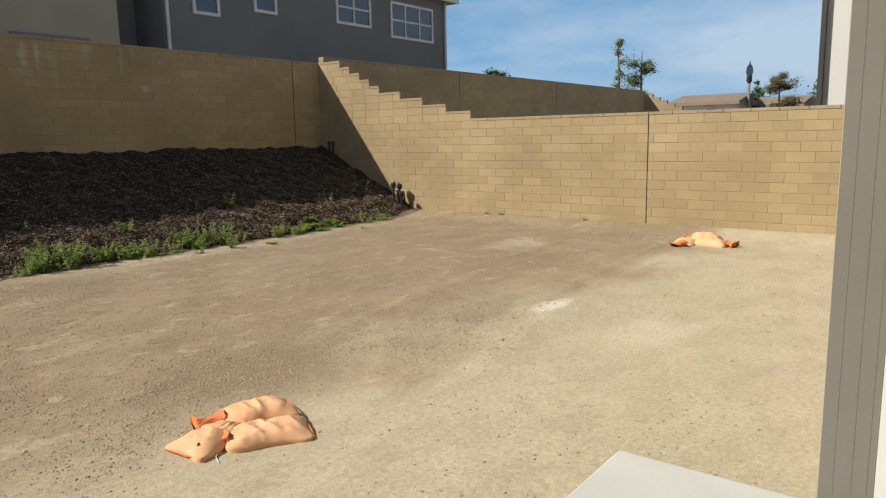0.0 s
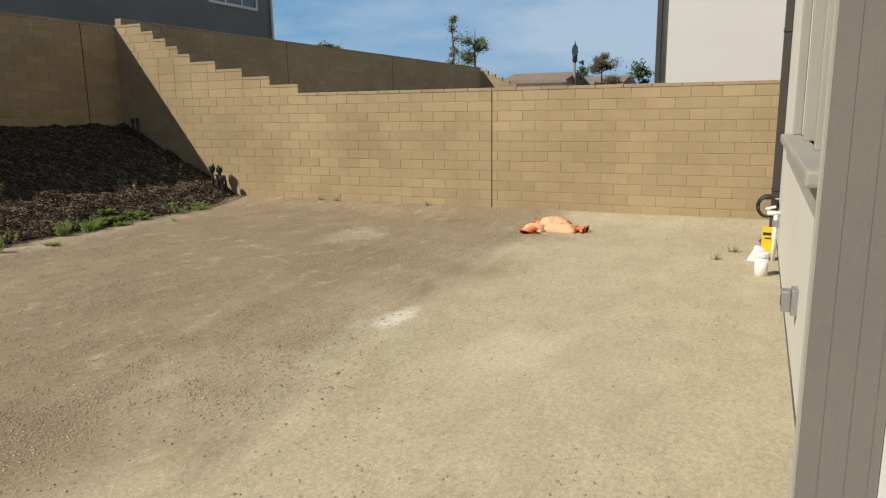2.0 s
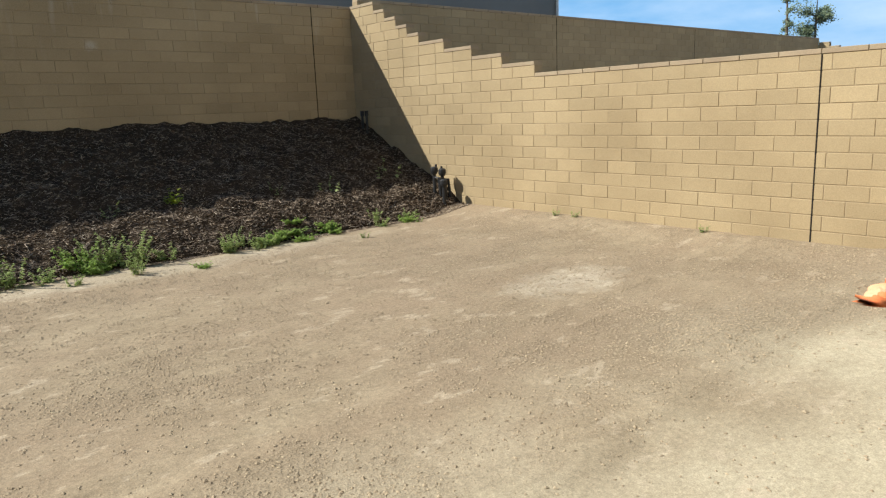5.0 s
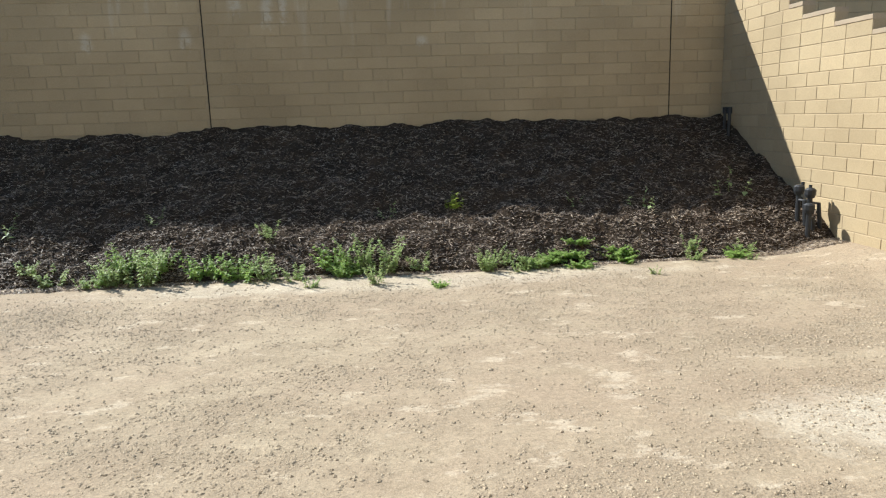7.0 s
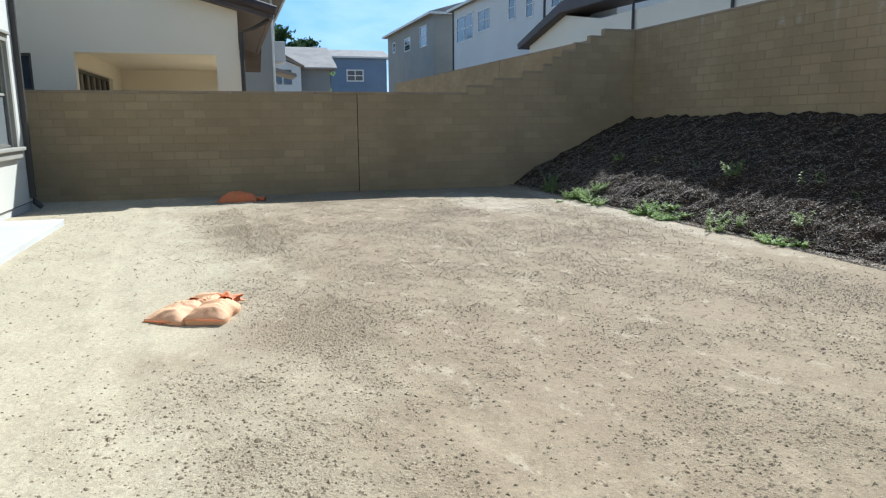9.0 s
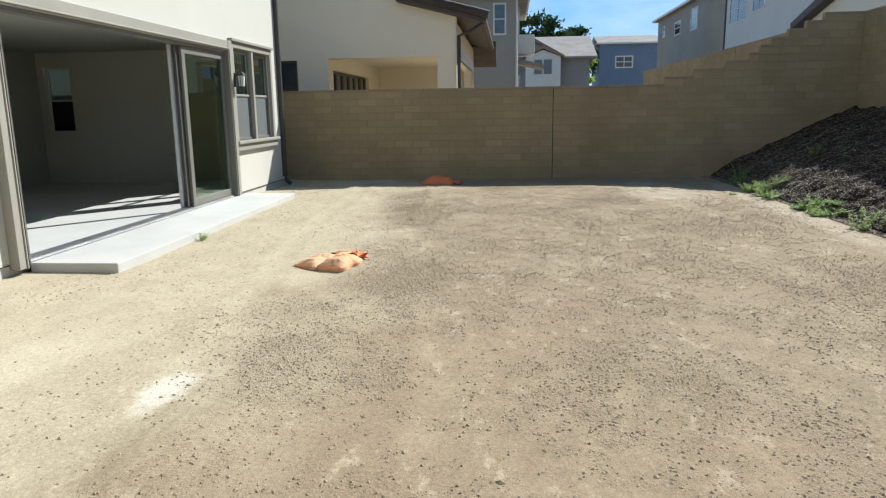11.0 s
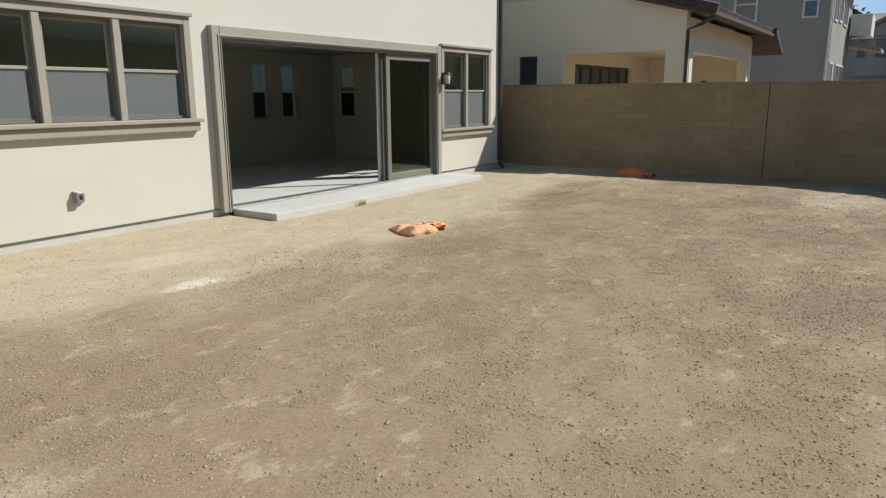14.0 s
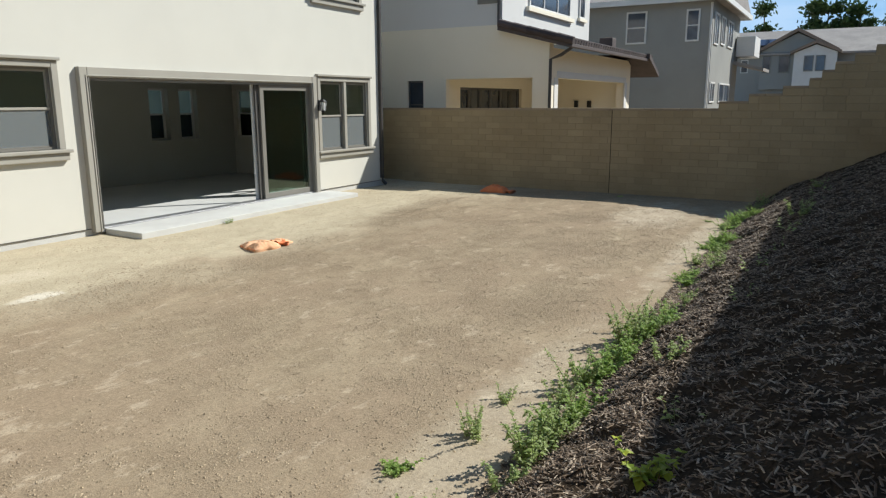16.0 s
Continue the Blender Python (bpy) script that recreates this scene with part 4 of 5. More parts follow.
# ---- weeds ----
def weed_meshes(seed, height, stems, leaves, leaf_size, leaf_mat, lean=0.35):
    rnd = random.Random(seed)
    sb, verts, faces = bmesh.new(), [], []
    for s in range(stems):
        a = rnd.uniform(0, 6.28)
        r0, tilt, h = rnd.uniform(0, 0.12), rnd.uniform(0.05, lean), height * rnd.uniform(0.55, 1.05)
        base = Vector((r0 * math.cos(a), r0 * math.sin(a), -0.02))
        pts = [base + Vector((math.cos(a) * tilt * h * f ** 1.4, math.sin(a) * tilt * h * f ** 1.4, h * f)) for f in (0, 0.35, 0.7, 1.0)]
        tube(sb, pts, [0.0032, 0.0026, 0.002, 0.001], 4)
        for k in range(leaves):
            f = rnd.uniform(0.12, 1.0)
            i = min(2, int(f * 3))
            p = pts[i].lerp(pts[i + 1], f * 3 - i)
            b = rnd.uniform(0, 6.28)
            ln = leaf_size * rnd.uniform(0.55, 1.2) * (1.15 - 0.5 * f)
            d = Vector((math.cos(b), math.sin(b), rnd.uniform(-0.5, 0.5))).normalized()
            side = d.cross(Vector((0, 0, 1))).normalized() * ln * rnd.uniform(0.26, 0.46)
            up = Vector((0, 0, ln * 0.10))
            o = len(verts)
            verts += [tuple(p), tuple(p + d * ln * 0.45 + side + up), tuple(p + d * ln - up * 1.5), tuple(p + d * ln * 0.45 - side + up), tuple(p + d * ln * 0.5 - up * 0.4)]
            faces += [(o, o + 1, o + 4), (o + 1, o + 2, o + 4), (o + 2, o + 3, o + 4), (o + 3, o, o + 4)]
    stem = mesh_of("stem", sb, M_STEM)
    me = bpy.data.meshes.new("leaves")
    me.from_pydata(verts, [], faces)
    me.materials.append(leaf_mat)
    return stem, me


KINDS = [
    ("bushy green weed at the mulch foot", weed_meshes(1, 0.24, 13, 34, 0.052, M_LEAF, 1.0)),
    ("tall branching green weed at the mulch foot", weed_meshes(2, 0.40, 12, 44, 0.046, M_LEAF_PALE, 0.6)),
    ("low spreading green weed on the soil edge", weed_meshes(3, 0.11, 18, 24, 0.054, M_LEAF, 1.8)),
    ("dusty pale green weed on the soil edge", weed_meshes(4, 0.22, 9, 30, 0.042, M_LEAF_PALE, 0.8)),
    ("yellow-green broadleaf weed in the mulch", weed_meshes(5, 0.26, 7, 15, 0.085, M_LEAF_YELLOW, 0.6)),
    ("thin pale seedling in dark mulch", weed_meshes(6, 0.20, 3, 9, 0.050, M_LEAF_PALE, 0.7)),
]
made_kinds = {}


def weed(kind, x, y, scale, turn):
    m = pose(x, y, max(bank_z(x, y), ground_z(x, y)), 0, 0, turn) @ Matrix.Diagonal((scale, scale, scale, 1))
    if kind not in made_kinds:
        t = thing("weed", KINDS[kind][0], "weed", None, "weeds along the bank")
        for nm, me in zip(("stem", "leaves"), KINDS[kind][1]):
            piece_ob = tagged(new(nm, me), kind="stuff")
            piece_ob.parent = t
        t.matrix_basis = m
        made_kinds[kind] = t
        return
    c = copy_thing(made_kinds[kind], m)
    c.matrix_basis = m


rw = random.Random(5)
for x, y, kind, scale in ((4.22, 9.95, 4, 0.75), (6.4, 9.9, 5, 1.2), (7.56, 10.12, 5, 1.7), (2.15, 9.62, 3, 0.9), (-0.66, 9.92, 5, 1.3), (-3.68, 10.1, 3, 1.2), (-5.76, 10.3, 5, 1.3), (3.5, 9.95, 5, 1.0), (5.6, 10.0, 5, 0.9), (0.9, 10.0, 5, 1.0), (-2.2, 10.1, 5, 1.2), (-1.5, 10.05, 5, 0.8), (-4.6, 10.25, 5, 0.9), (-7.0, 10.2, 3, 0.8), (3.4, 9.22, 1, 1.05), (3.15, 9.30, 1, 0.85), (3.75, 9.25, 3, 0.9), (1.95, 9.22, 0, 1.15), (1.6, 9.28, 0, 1.0), (2.25, 9.15, 1, 0.8), (2.5, 9.1, 3, 0.9), (4.45, 9.15, 1, 0.7), (4.65, 9.25, 3, 0.8), (3.3, 8.78, 1, 0.6), (2.7, 8.72, 3, 0.6), (3.9, 8.55, 2, 0.6)):
    weed(kind, x, y + (-0.10 if 9.0 < y < 9.5 else -0.06 if y <= 9.0 else 0.05), scale, rw.uniform(0, 360))
for x0w, x1w, count, kinds in ((5.0, 6.1, 11, (2, 2, 2)), (6.5, 7.3, 4, (3, 2)), (0.3, 1.3, 8, (1, 0, 3)), (-0.5, 0.1, 2, (3,)), (-1.9, -1.0, 5, (3, 2)), (-2.9, -2.4, 3, (0, 3)), (-4.7, -3.5, 11, (2, 0, 2)), (-6.8, -5.4, 12, (2, 0, 3)), (-8.2, -7.5, 5, (3, 1)), (4.2, 5.0, 4, (3,)), (2.6, 3.2, 4, (0, 2))):
    for i in range(count):
        x = rw.uniform(x0w, x1w)
        weed(rw.choice(kinds), x, 9.15 + rw.gauss(0, 0.10) + 0.12 * noise.noise((x * 0.55, 1.7, 0)), rw.uniform(0.6, 1.1), rw.uniform(0, 360))
for x, y in ((-1.9, 1.02), (-1.8, 1.06), (6.4, 0.45), (5.9, 0.6), (-6.1, 8.6), (6.0, 8.5), (8.26, 7.3), (8.28, 7.0), (8.27, 5.2), (7.2, 8.9), (-8.9, 6.2)):
    weed(3 if x > -3 else 2, x, y, 0.42, rw.uniform(0, 360))


# ---- neighbouring houses ----
def fitted_window(house, axis, p, out, a0, a1, z0, z1, nx=1, nz=2, frame=None, w=0.07):
    """A framed window on a wall face at p that looks along out (+1 or -1)."""
    bm = bmesh.new()
    q = p + 0.05 * out
    frame_bars(bm, axis, a0, a1, z0, z1, p - 0.02 * out, q, w)
    for i in range(1, nx):
        a = a0 + (a1 - a0) * i / nx
        d = (a - w * 0.35, a + w * 0.35)
        add_box(bm, *((*d, p, q - 0.01 * out) if axis == "x" else (p, q - 0.01 * out, *d)), z0 + w, z1 - w)
    for i in range(1, nz):
        z = z0 + (z1 - z0) * i / nz
        d = (a0 + w, a1 - w)
        add_box(bm, *((*d, p, q - 0.015 * out) if axis == "x" else (p, q - 0.015 * out, *d)), z - w * 0.35, z + w * 0.35)
    win = part("window", bm, frame or M_WHITE, house)
    e = (p + 0.004 * out, p + 0.012 * out)
    part("pane", box(*((a0 + w, a1 - w, *e) if axis == "x" else (*e, a0 + w, a1 - w)), z0 + w, z1 - w), M_PANE, win)
    return win


M_PANE = surface("far_pane", (0.035, 0.045, 0.06), (0.05, 0.06, 0.08), 0.08, 0.7, 4, 0, 0, spec=0.9, grain=0.2)


def plain_part(house, name, material, *dims, label=""):
    return part(name, box(*dims), material, house, label)


# white house with a covered patio, beyond the west wall
nb = thing("neighbour_house", "cream two-storey house with a dark-tiled covered patio", "house", (0, 0, 0))
NX, NY = -11.1, 3.5
east = cut_wall(bmesh.new(), "y", -12.0, NY, NX - 0.3, NX, -0.3, 3.5, [(-1.0, -0.45, 1.3, 2.69), (0.32, 3.03, 0.4, 2.72)])
part("wall", east, M_STUCCO_BEIGE, nb)
part("gable_wall", prism(bmesh.new(), [(-12.0, 3.5), (NY, 3.5), (NY, 3.62), (2.1, 4.15), (-12.0, 4.15)], "x", NX - 0.3, NX), M_STUCCO_BEIGE, nb)
part("wall", cut_wall(bmesh.new(), "x", -18.9, NX - 0.3, NY - 0.3, NY, -0.3, 3.5, [(-18.5, -11.75, 0.0, 2.72)]), M_STUCCO_BEIGE, nb)
part("wall", cut_wall(bmesh.new(), "x", -18.9, NX - 0.3, -0.15, 0.15, -0.3, 3.5, [(-17.0, -12.3, 0.0, 2.52)]), M_STUCCO_BEIGE, nb)
plain_part(nb, "wall", M_STUCCO_BEIGE, -19.2, -18.9, -0.15, NY, -0.3, 3.5)
plain_part(nb, "patio_ceiling", M_STUCCO_BEIGE, -18.9, NX - 0.3, 0.15, NY - 0.3, 2.9, 3.0)
plain_part(nb, "upper_wall", M_STUCCO_WHITE, -18.5, NX - 0.002, -12.0, 2.1, 4.15, 7.2)
plain_part(nb, "patio_beam", M_WHITE, -18.6, -11.7, NY - 0.05, NY + 0.02, 2.72, 2.9)
plain_part(nb, "patio_post", M_WHITE, -11.78, -11.5, NY - 0.02, NY + 0.02, -0.3, 2.72)
plain_part(nb, "patio_post", M_WHITE, -18.75, -18.45, NY - 0.02, NY + 0.02, -0.3, 2.72)
for i in range(6):
    a = -17.0 + i * 4.7 / 6
    fitted_window(nb, "x", 0.0, 1, a, a + 4.7 / 6, 0.0, 2.52, 1, 1, M_FRAME_DARK)
fitted_window(nb, "y", NX - 0.1, 1, -1.0, -0.45, 1.3, 2.69, 1, 2, M_FRAME_DARK, 0.05)
fitted_window(nb, "x", 2.1, 1, -16.4, -12.9, 4.8, 6.4, 3, 1, M_WHITE)
fitted_window(nb, "x", 2.1, 1, -17.9, -17.3, 4.9, 6.3, 1, 2, M_WHITE)
plain_part(nb, "window_sill", M_STUCCO_BEIGE, -16.6, -12.7, 2.1, 2.22, 4.68, 4.8)
plain_part(nb, "window_sill", M_STUCCO_BEIGE, -18.0, -17.2, 2.1, 2.2, 4.8, 4.9)
plain_part(nb, "wall_vent", M_FRAME, NX, NX + 0.03, 1.35, 2.0, 4.72, 5.1, label="brown louvred vent")
for y in (1.6, 2.1):
    s = part("patio_sconce", box(-18.9, -18.78, y - 0.07, y + 0.07, 1.85, 2.1, bevel=0.01), M_BLACK, nb)
# low tiled roof over the patio
deck = bmesh.new()
prism(deck, [(2.1, 3.98), (4.12, 3.46), (4.12, 3.56), (2.1, 4.12)], "x", -19.6, NX + 0.3)
part("patio_roof", deck, M_FASCIA, nb, "dark boarded roof edge")
tile = bmesh.new()
n_tiles = 40
for i in range(n_tiles):
    xa = -19.6 + (i + 0.5) * (19.6 + NX + 0.3) / n_tiles
    tube(tile, [(xa, 2.1, 4.13), (xa, 4.17, 3.60)], [0.10, 0.10], 8)
tagged(part("roof_tiles", tile, M_TILE, nb, "dark barrel tiles"), kind="stuff")
for i in range(5):
    y = 2.15 + i * 0.42
    z = 4.16 - i * 0.108
    part("verge_tile", tube(bmesh.new(), [(NX + 0.3, y, z), (NX + 0.3, y + 0.45, z - 0.115)], [0.11, 0.095], 8), M_TILE, nb)
part("gutter", box(-19.6, NX + 0.3, 4.13, 4.23, 3.46, 3.55, bevel=0.01), M_FASCIA, nb)
part("rain_pipe", tube(bmesh.new(), [(NX + 0.1, 4.16, 3.46), (NX + 0.06, 3.85, 3.28), (NX + 0.05, 3.56, 3.18), (NX + 0.05, 3.56, -0.2)], [0.045] * 4, 8), M_PIPE, nb)
part("rain_pipe", tube(bmesh.new(), [(NX + 0.05, 2.02, 4.2), (NX + 0.05, 2.02, 7.1)], [0.045] * 2, 8), M_PIPE, nb)
gable = bmesh.new()
prism(gable, [(-18.7, 3.55), (-20.2, 2.95), (-20.2, 3.1), (-18.7, 3.72)], "y", 1.0, 4.3)
part("side_roof", gable, M_TILE, nb)
part("roof_vent", box(-19.3, -18.8, 2.4, 2.9, 3.9, 4.35, bevel=0.05), M_TILE, nb)
hip = bmesh.new()
prism(hip, [(-12.6, 7.1), (2.25, 7.1), (2.25, 7.25), (-4.9, 9.0), (-12.6, 7.25)], "x", -19.1, NX + 0.03)
part("roof", hip, M_TILE, nb)


def boxy_house(name_label, x0, x1, y0, y1, z0, z1, wall_mat, roof_mat, ridge="x", rise=1.8, over=0.5, name="house", edge=None):
    h = thing(name, name_label, "house", (0, 0, 0))
    plain_part(h, "wall", wall_mat, x0, x1, y0, y1, z0, z1)
    r = bmesh.new()
    if ridge == "x":
        c = (y0 + y1) / 2
        prism(r, [(y0 - over, z1 - 0.05), (y1 + over, z1 - 0.05), (y1 + over, z1 + 0.12), (c, z1 + rise), (y0 - over, z1 + 0.12)], "x", x0 - over, x1 + over)
    else:
        c = (x0 + x1) / 2
        prism(r, [(x0 - over, z1 - 0.05), (x1 + over, z1 - 0.05), (x1 + over, z1 + 0.12), (c, z1 + rise), (x0 - over, z1 + 0.12)], "y", y0 - over, y1 + over)
    part("roof", r, roof_mat, h)
    fascia = frame_ring(x0 - over, x1 + over, y0 - over, y1 + over, z1 - 0.12, z1 + 0.1)
    part("fascia", fascia, edge or M_WHITE, h)
    return h


def frame_ring(x0, x1, y0, y1, z0, z1):
    bm = bmesh.new()
    for d in ((x0 - 0.08, x1 + 0.08, y0 - 0.08, y0), (x0 - 0.08, x1 + 0.08, y1, y1 + 0.08), (x0 - 0.08, x0, y0, y1), (x1, x1 + 0.08, y0, y1)):
        add_box(bm, *d, z0, z1)
    return bm


# grey two-storey house further west
g2 = boxy_house("grey-green two-storey stucco house with white windows", -34.0, -25.8, -6.0, 5.15, -0.3, 6.35, M_STUCCO_GREY, M_SHINGLE, "y", 1.6, 0.45, "grey_house")
fitted_window(g2, "y", -25.8, 1, 1.42, 2.34, 4.6, 6.0)
fitted_window(g2, "y", -25.8, 1, 4.04, 4.62, 4.62, 5.97)
for a, b, c, d in ((-27.3, -26.2, 4.5, 5.85), (-29.1, -28.0, 4.6, 5.85), (-31.6, -30.0, 4.6, 5.85), (-27.2, -26.0, 2.0, 2.9), (-31.6, -28.4, 2.0, 2.9)):
    fitted_window(g2, "x", 5.15, 1, a, b, c, d, 2, 1)
part("rain_pipe", tube(bmesh.new(), [(-25.74, 5.08, 6.2), (-25.74, 5.08, 0)], [0.05] * 2, 6), M_WHITE, g2)
part("porch_roof", prism(bmesh.new(), [(5.15, 3.9), (6.6, 3.55), (6.6, 3.7), (5.15, 4.1)], "x", -35.5, -32.6), M_SHINGLE, g2)
part("balcony", box(-35.0, -32.8, 5.2, 6.1, 4.3, 5.3, bevel=0.03), M_WHITE, g2)

# craftsman house with gables and solar panels
cr = thing("gabled_house", "pale grey gabled house with solar panels on its roof", "house", (0, 0, 0))
plain_part(cr, "wall", M_STUCCO_GREY, -72.0, -60.0, 0.5, 12.0, -0.3, 5.9)
part("roof", prism(bmesh.new(), [(-59.4, 5.8), (-72.6, 5.8), (-72.6, 5.95), (-66.0, 8.3), (-59.4, 5.95)], "y", 0.2, 12.6), M_SHINGLE, cr)
part("gable_wall", prism(bmesh.new(), [(3.6, 3.0), (9.0, 3.0), (9.0, 6.2), (6.3, 7.55), (3.6, 6.2)], "x", -62.0, -59.6), M_STUCCO_GREY, cr)
part("gable_roof", prism(bmesh.new(), [(3.2, 5.95), (6.3, 7.65), (9.4, 5.95), (9.4, 6.2), (6.3, 7.95), (3.2, 6.2)], "x", -66.0, -59.2), M_SHINGLE_BROWN, cr)
part("bay_wall", prism(bmesh.new(), [(6.2, 0.0), (9.3, 0.0), (9.3, 5.9), (7.75, 6.5), (6.2, 5.9)], "x", -60.0, -58.6), M_WHITE, cr)
part("bay_roof", prism(bmesh.new(), [(5.9, 5.8), (7.75, 6.6), (9.6, 5.8), (9.6, 6.0), (7.75, 6.85), (5.9, 6.0)], "x", -60.0, -58.3), M_SHINGLE_BROWN, cr)
for a, b in ((3.75, 4.4), (5.0, 5.85)):
    fitted_window(cr, "y", -59.6, 1, a, b, 4.35, 5.75, 1, 1, M_STUCCO_DARK)
for a, b in ((6.95, 7.65), (7.8, 8.5)):
    fitted_window(cr, "y", -58.6, 1, a, b, 4.4, 5.65, 1, 1, M_STUCCO_DARK)
for a, b in ((2.0, 2.6),):
    fitted_window(cr, "y", -60.0, 1, a, b, 4.4, 5.5, 1, 1, M_WHITE)
for i in range(3):
    sp = part("solar_panel", box(-0.9, 0.9, -0.75, 0.75, 0.0, 0.06), M_SOLAR, cr)
    sp.matrix_world = pose(-61.9, 2.0 + 1.6 * i * 0.75, 7.0, 0, 19.6, 0)

# blue and grey houses along the rise to the north-west
bl = boxy_house("slate blue house with a pale roof", -120, -110, 19.0, 28.0, -0.3, 11.2, M_STUCCO_BLUE, M_SHINGLE, "y", 1.6, 0.5, "blue_house")
fitted_window(bl, "y", -110, 1, 21.4, 24.2, 7.4, 9.3, 2, 2, w=0.2)
w3 = boxy_house("white two-storey house on the rise", -61.0, -31.0, 24.0, 36.0, -0.3, 11.4, M_STUCCO_WHITE, M_SHINGLE, "x", 2.0, 0.5, "white_house")
for a, b, c, d, nx in ((-59.8, -55.3, 8.3, 10.6, 2), (-53.9, -51.1, 8.6, 10.4, 2), (-47.0, -45.6, 8.7, 10.5, 1), (-43.6, -42.3, 8.4, 10.3, 1), (-39.4, -38.0, 8.5, 10.0, 1)):
    fitted_window(w3, "x", 24.0, -1, a, b, c, d, nx, 2, w=0.1)
part("rain_pipe", tube(bmesh.new(), [(-40.4, 23.95, 11.3), (-40.4, 23.95, 0)], [0.09] * 2, 6), M_PIPE, w3)
part("rain_pipe", tube(bmesh.new(), [(-60.9, 23.95, 11.3), (-60.9, 23.95, 0)], [0.09] * 2, 6), M_PIPE, w3)
wing = thing("beige_house", "low beige house with a brown sloping roof", "house", (0, 0, 0))
part("wall", prism(bmesh.new(), [(-39.2, 0), (-8.0, 0), (-8.0, 6.3), (-30.0, 6.6), (-34.0, 7.3), (-39.2, 6.2)], "y", 22.4, 23.6), M_STUCCO_BEIGE, wing)
part("roof", prism(bmesh.new(), [(-39.8, 5.9), (-33.6, 7.4), (-7.0, 6.7), (-7.0, 7.3), (-33.4, 8.0), (-39.9, 6.25)], "y", 21.8, 23.9), M_FASCIA, wing)
part("rain_pipe", tube(bmesh.new(), [(-26.5, 22.3, 7.0), (-26.5, 22.3, 0)], [0.07] * 2, 6), M_PIPE, wing)
part("rain_pipe", tube(bmesh.new(), [(-19.5, 21.9, 7.2), (-19.3, 22.3, 6.3), (-19.3, 22.3, 0)], [0.07] * 3, 6), M_PIPE, wing)
g3 = boxy_house("grey two-storey house with small windows", -88.0, -66.0, 23.5, 34.0, -0.3, 11.9, M_STUCCO_GREY, M_SHINGLE, "x", 1.8, 0.6, "grey_house")
for a, b, c, d in ((-71.5, -68.7, 9.0, 11.2), (-78.7, -75.9, 9.2, 10.7), (-85.0, -83.6, 9.6, 10.9)):
    fitted_window(g3, "x", 23.5, -1, a, b, c, d, 1, 2, w=0.12)

# dark grey house and its beige neighbour behind the retaining wall
gs = boxy_house("dark grey two-storey stucco house with white windows", 7.7, 20.1, 17.2, 28.0, -0.3, 6.95, M_STUCCO_DARK, M_SHINGLE, "x", 2.0, 0.35, "grey_house")
for a, b, c, d, nx in ((8.6, 9.47, 5.05, 6.4, 1), (10.67, 11.54, 5.35, 6.4, 1), (14.05, 15.75, 5.4, 6.55, 2), (16.8, 19.3, 5.2, 6.5, 3)):
    fitted_window(gs, "x", 17.2, -1, a, b, c, d, nx, 2, w=0.09)
part("rain_pipe", tube(bmesh.new(), [(7.78, 17.12, 6.8), (7.78, 17.12, 0)], [0.05] * 2, 6), M_WHITE, gs)
part("rain_pipe", tube(bmesh.new(), [(20.05, 17.12, 6.8), (20.05, 17.12, 0)], [0.05] * 2, 6), M_WHITE, gs)
be = boxy_house("tan stucco house behind the retaining wall", -6.0, 6.55, 17.4, 26.0, -0.3, 6.3, M_STUCCO_TAN, M_SHINGLE_BROWN, "x", 1.8, 0.3, "tan_house")
plain_part(be, "window_sill", M_FRAME, 3.95, 5.75, 17.3, 17.4, 3.98, 4.12)
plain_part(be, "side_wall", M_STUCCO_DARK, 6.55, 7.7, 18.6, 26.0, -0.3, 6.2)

# white house past the stepped wall
we = boxy_house("white stucco house beyond the stepped block wall", 10.0, 18.0, -12.0, 1.87, -0.3, 6.4, M_STUCCO_WHITE, M_TILE, "y", 1.8, 0.35, "white_house")
part("rain_pipe", box(9.9, 9.998, 1.80, 1.88, -0.1, 6.3, bevel=0.01), M_PIPE, we)

# far houses to the east
for x, y, w, d, z, wall_mat, lab in ((58, 18.6, 8, 5.2, 3.9, M_STUCCO_WHITE, "far white house with a brown tiled roof"), (64, 14.6, 8, 4.6, 3.7, M_STUCCO_BEIGE, "far beige house with a brown tiled roof"), (75, 24.0, 8, 7.0, 4.3, M_STUCCO_GREY, "far grey house with a brown tiled roof")):
    h = boxy_house(lab, x, x + w, y - d / 2, y + d / 2, -0.3, z, wall_mat, M_SHINGLE_BROWN, "y", 0.95, 0.4, "far_house", M_SHINGLE_BROWN)
    fitted_window(h, "y", x, -1, y - 1.2, y - 0.3, z - 1.2, z - 0.35, 1, 1)

# street lamp
lamp = thing("street_lamp", "dark post-top street lamp with a clear acorn globe", "street lamp", (60.0, 15.45, -0.08))
part("post", tube(bmesh.new(), [(0, 0, 0), (0, 0, 0.8), (0, 0, 0.9), (0, 0, 5.6)], [0.24, 0.24, 0.14, 0.11], 10), M_FRAME, lamp, smooth=True)
part("collar", tube(bmesh.new(), [(0, 0, 5.6), (0, 0, 5.8), (0, 0, 6.1), (0, 0, 6.2)], [0.13, 0.24, 0.20, 0.26], 10), M_BLACK, lamp, smooth=True)
part("globe", tube(bmesh.new(), [(0, 0, 6.2), (0, 0, 6.5), (0, 0, 6.9), (0, 0, 7.15)], [0.2, 0.30, 0.24, 0.08], 10), M_GLASS_DARK, lamp, smooth=True)
part("finial", tube(bmesh.new(), [(0, 0, 7.15), (0, 0, 7.45)], [0.06, 0.01], 6), M_BLACK, lamp)


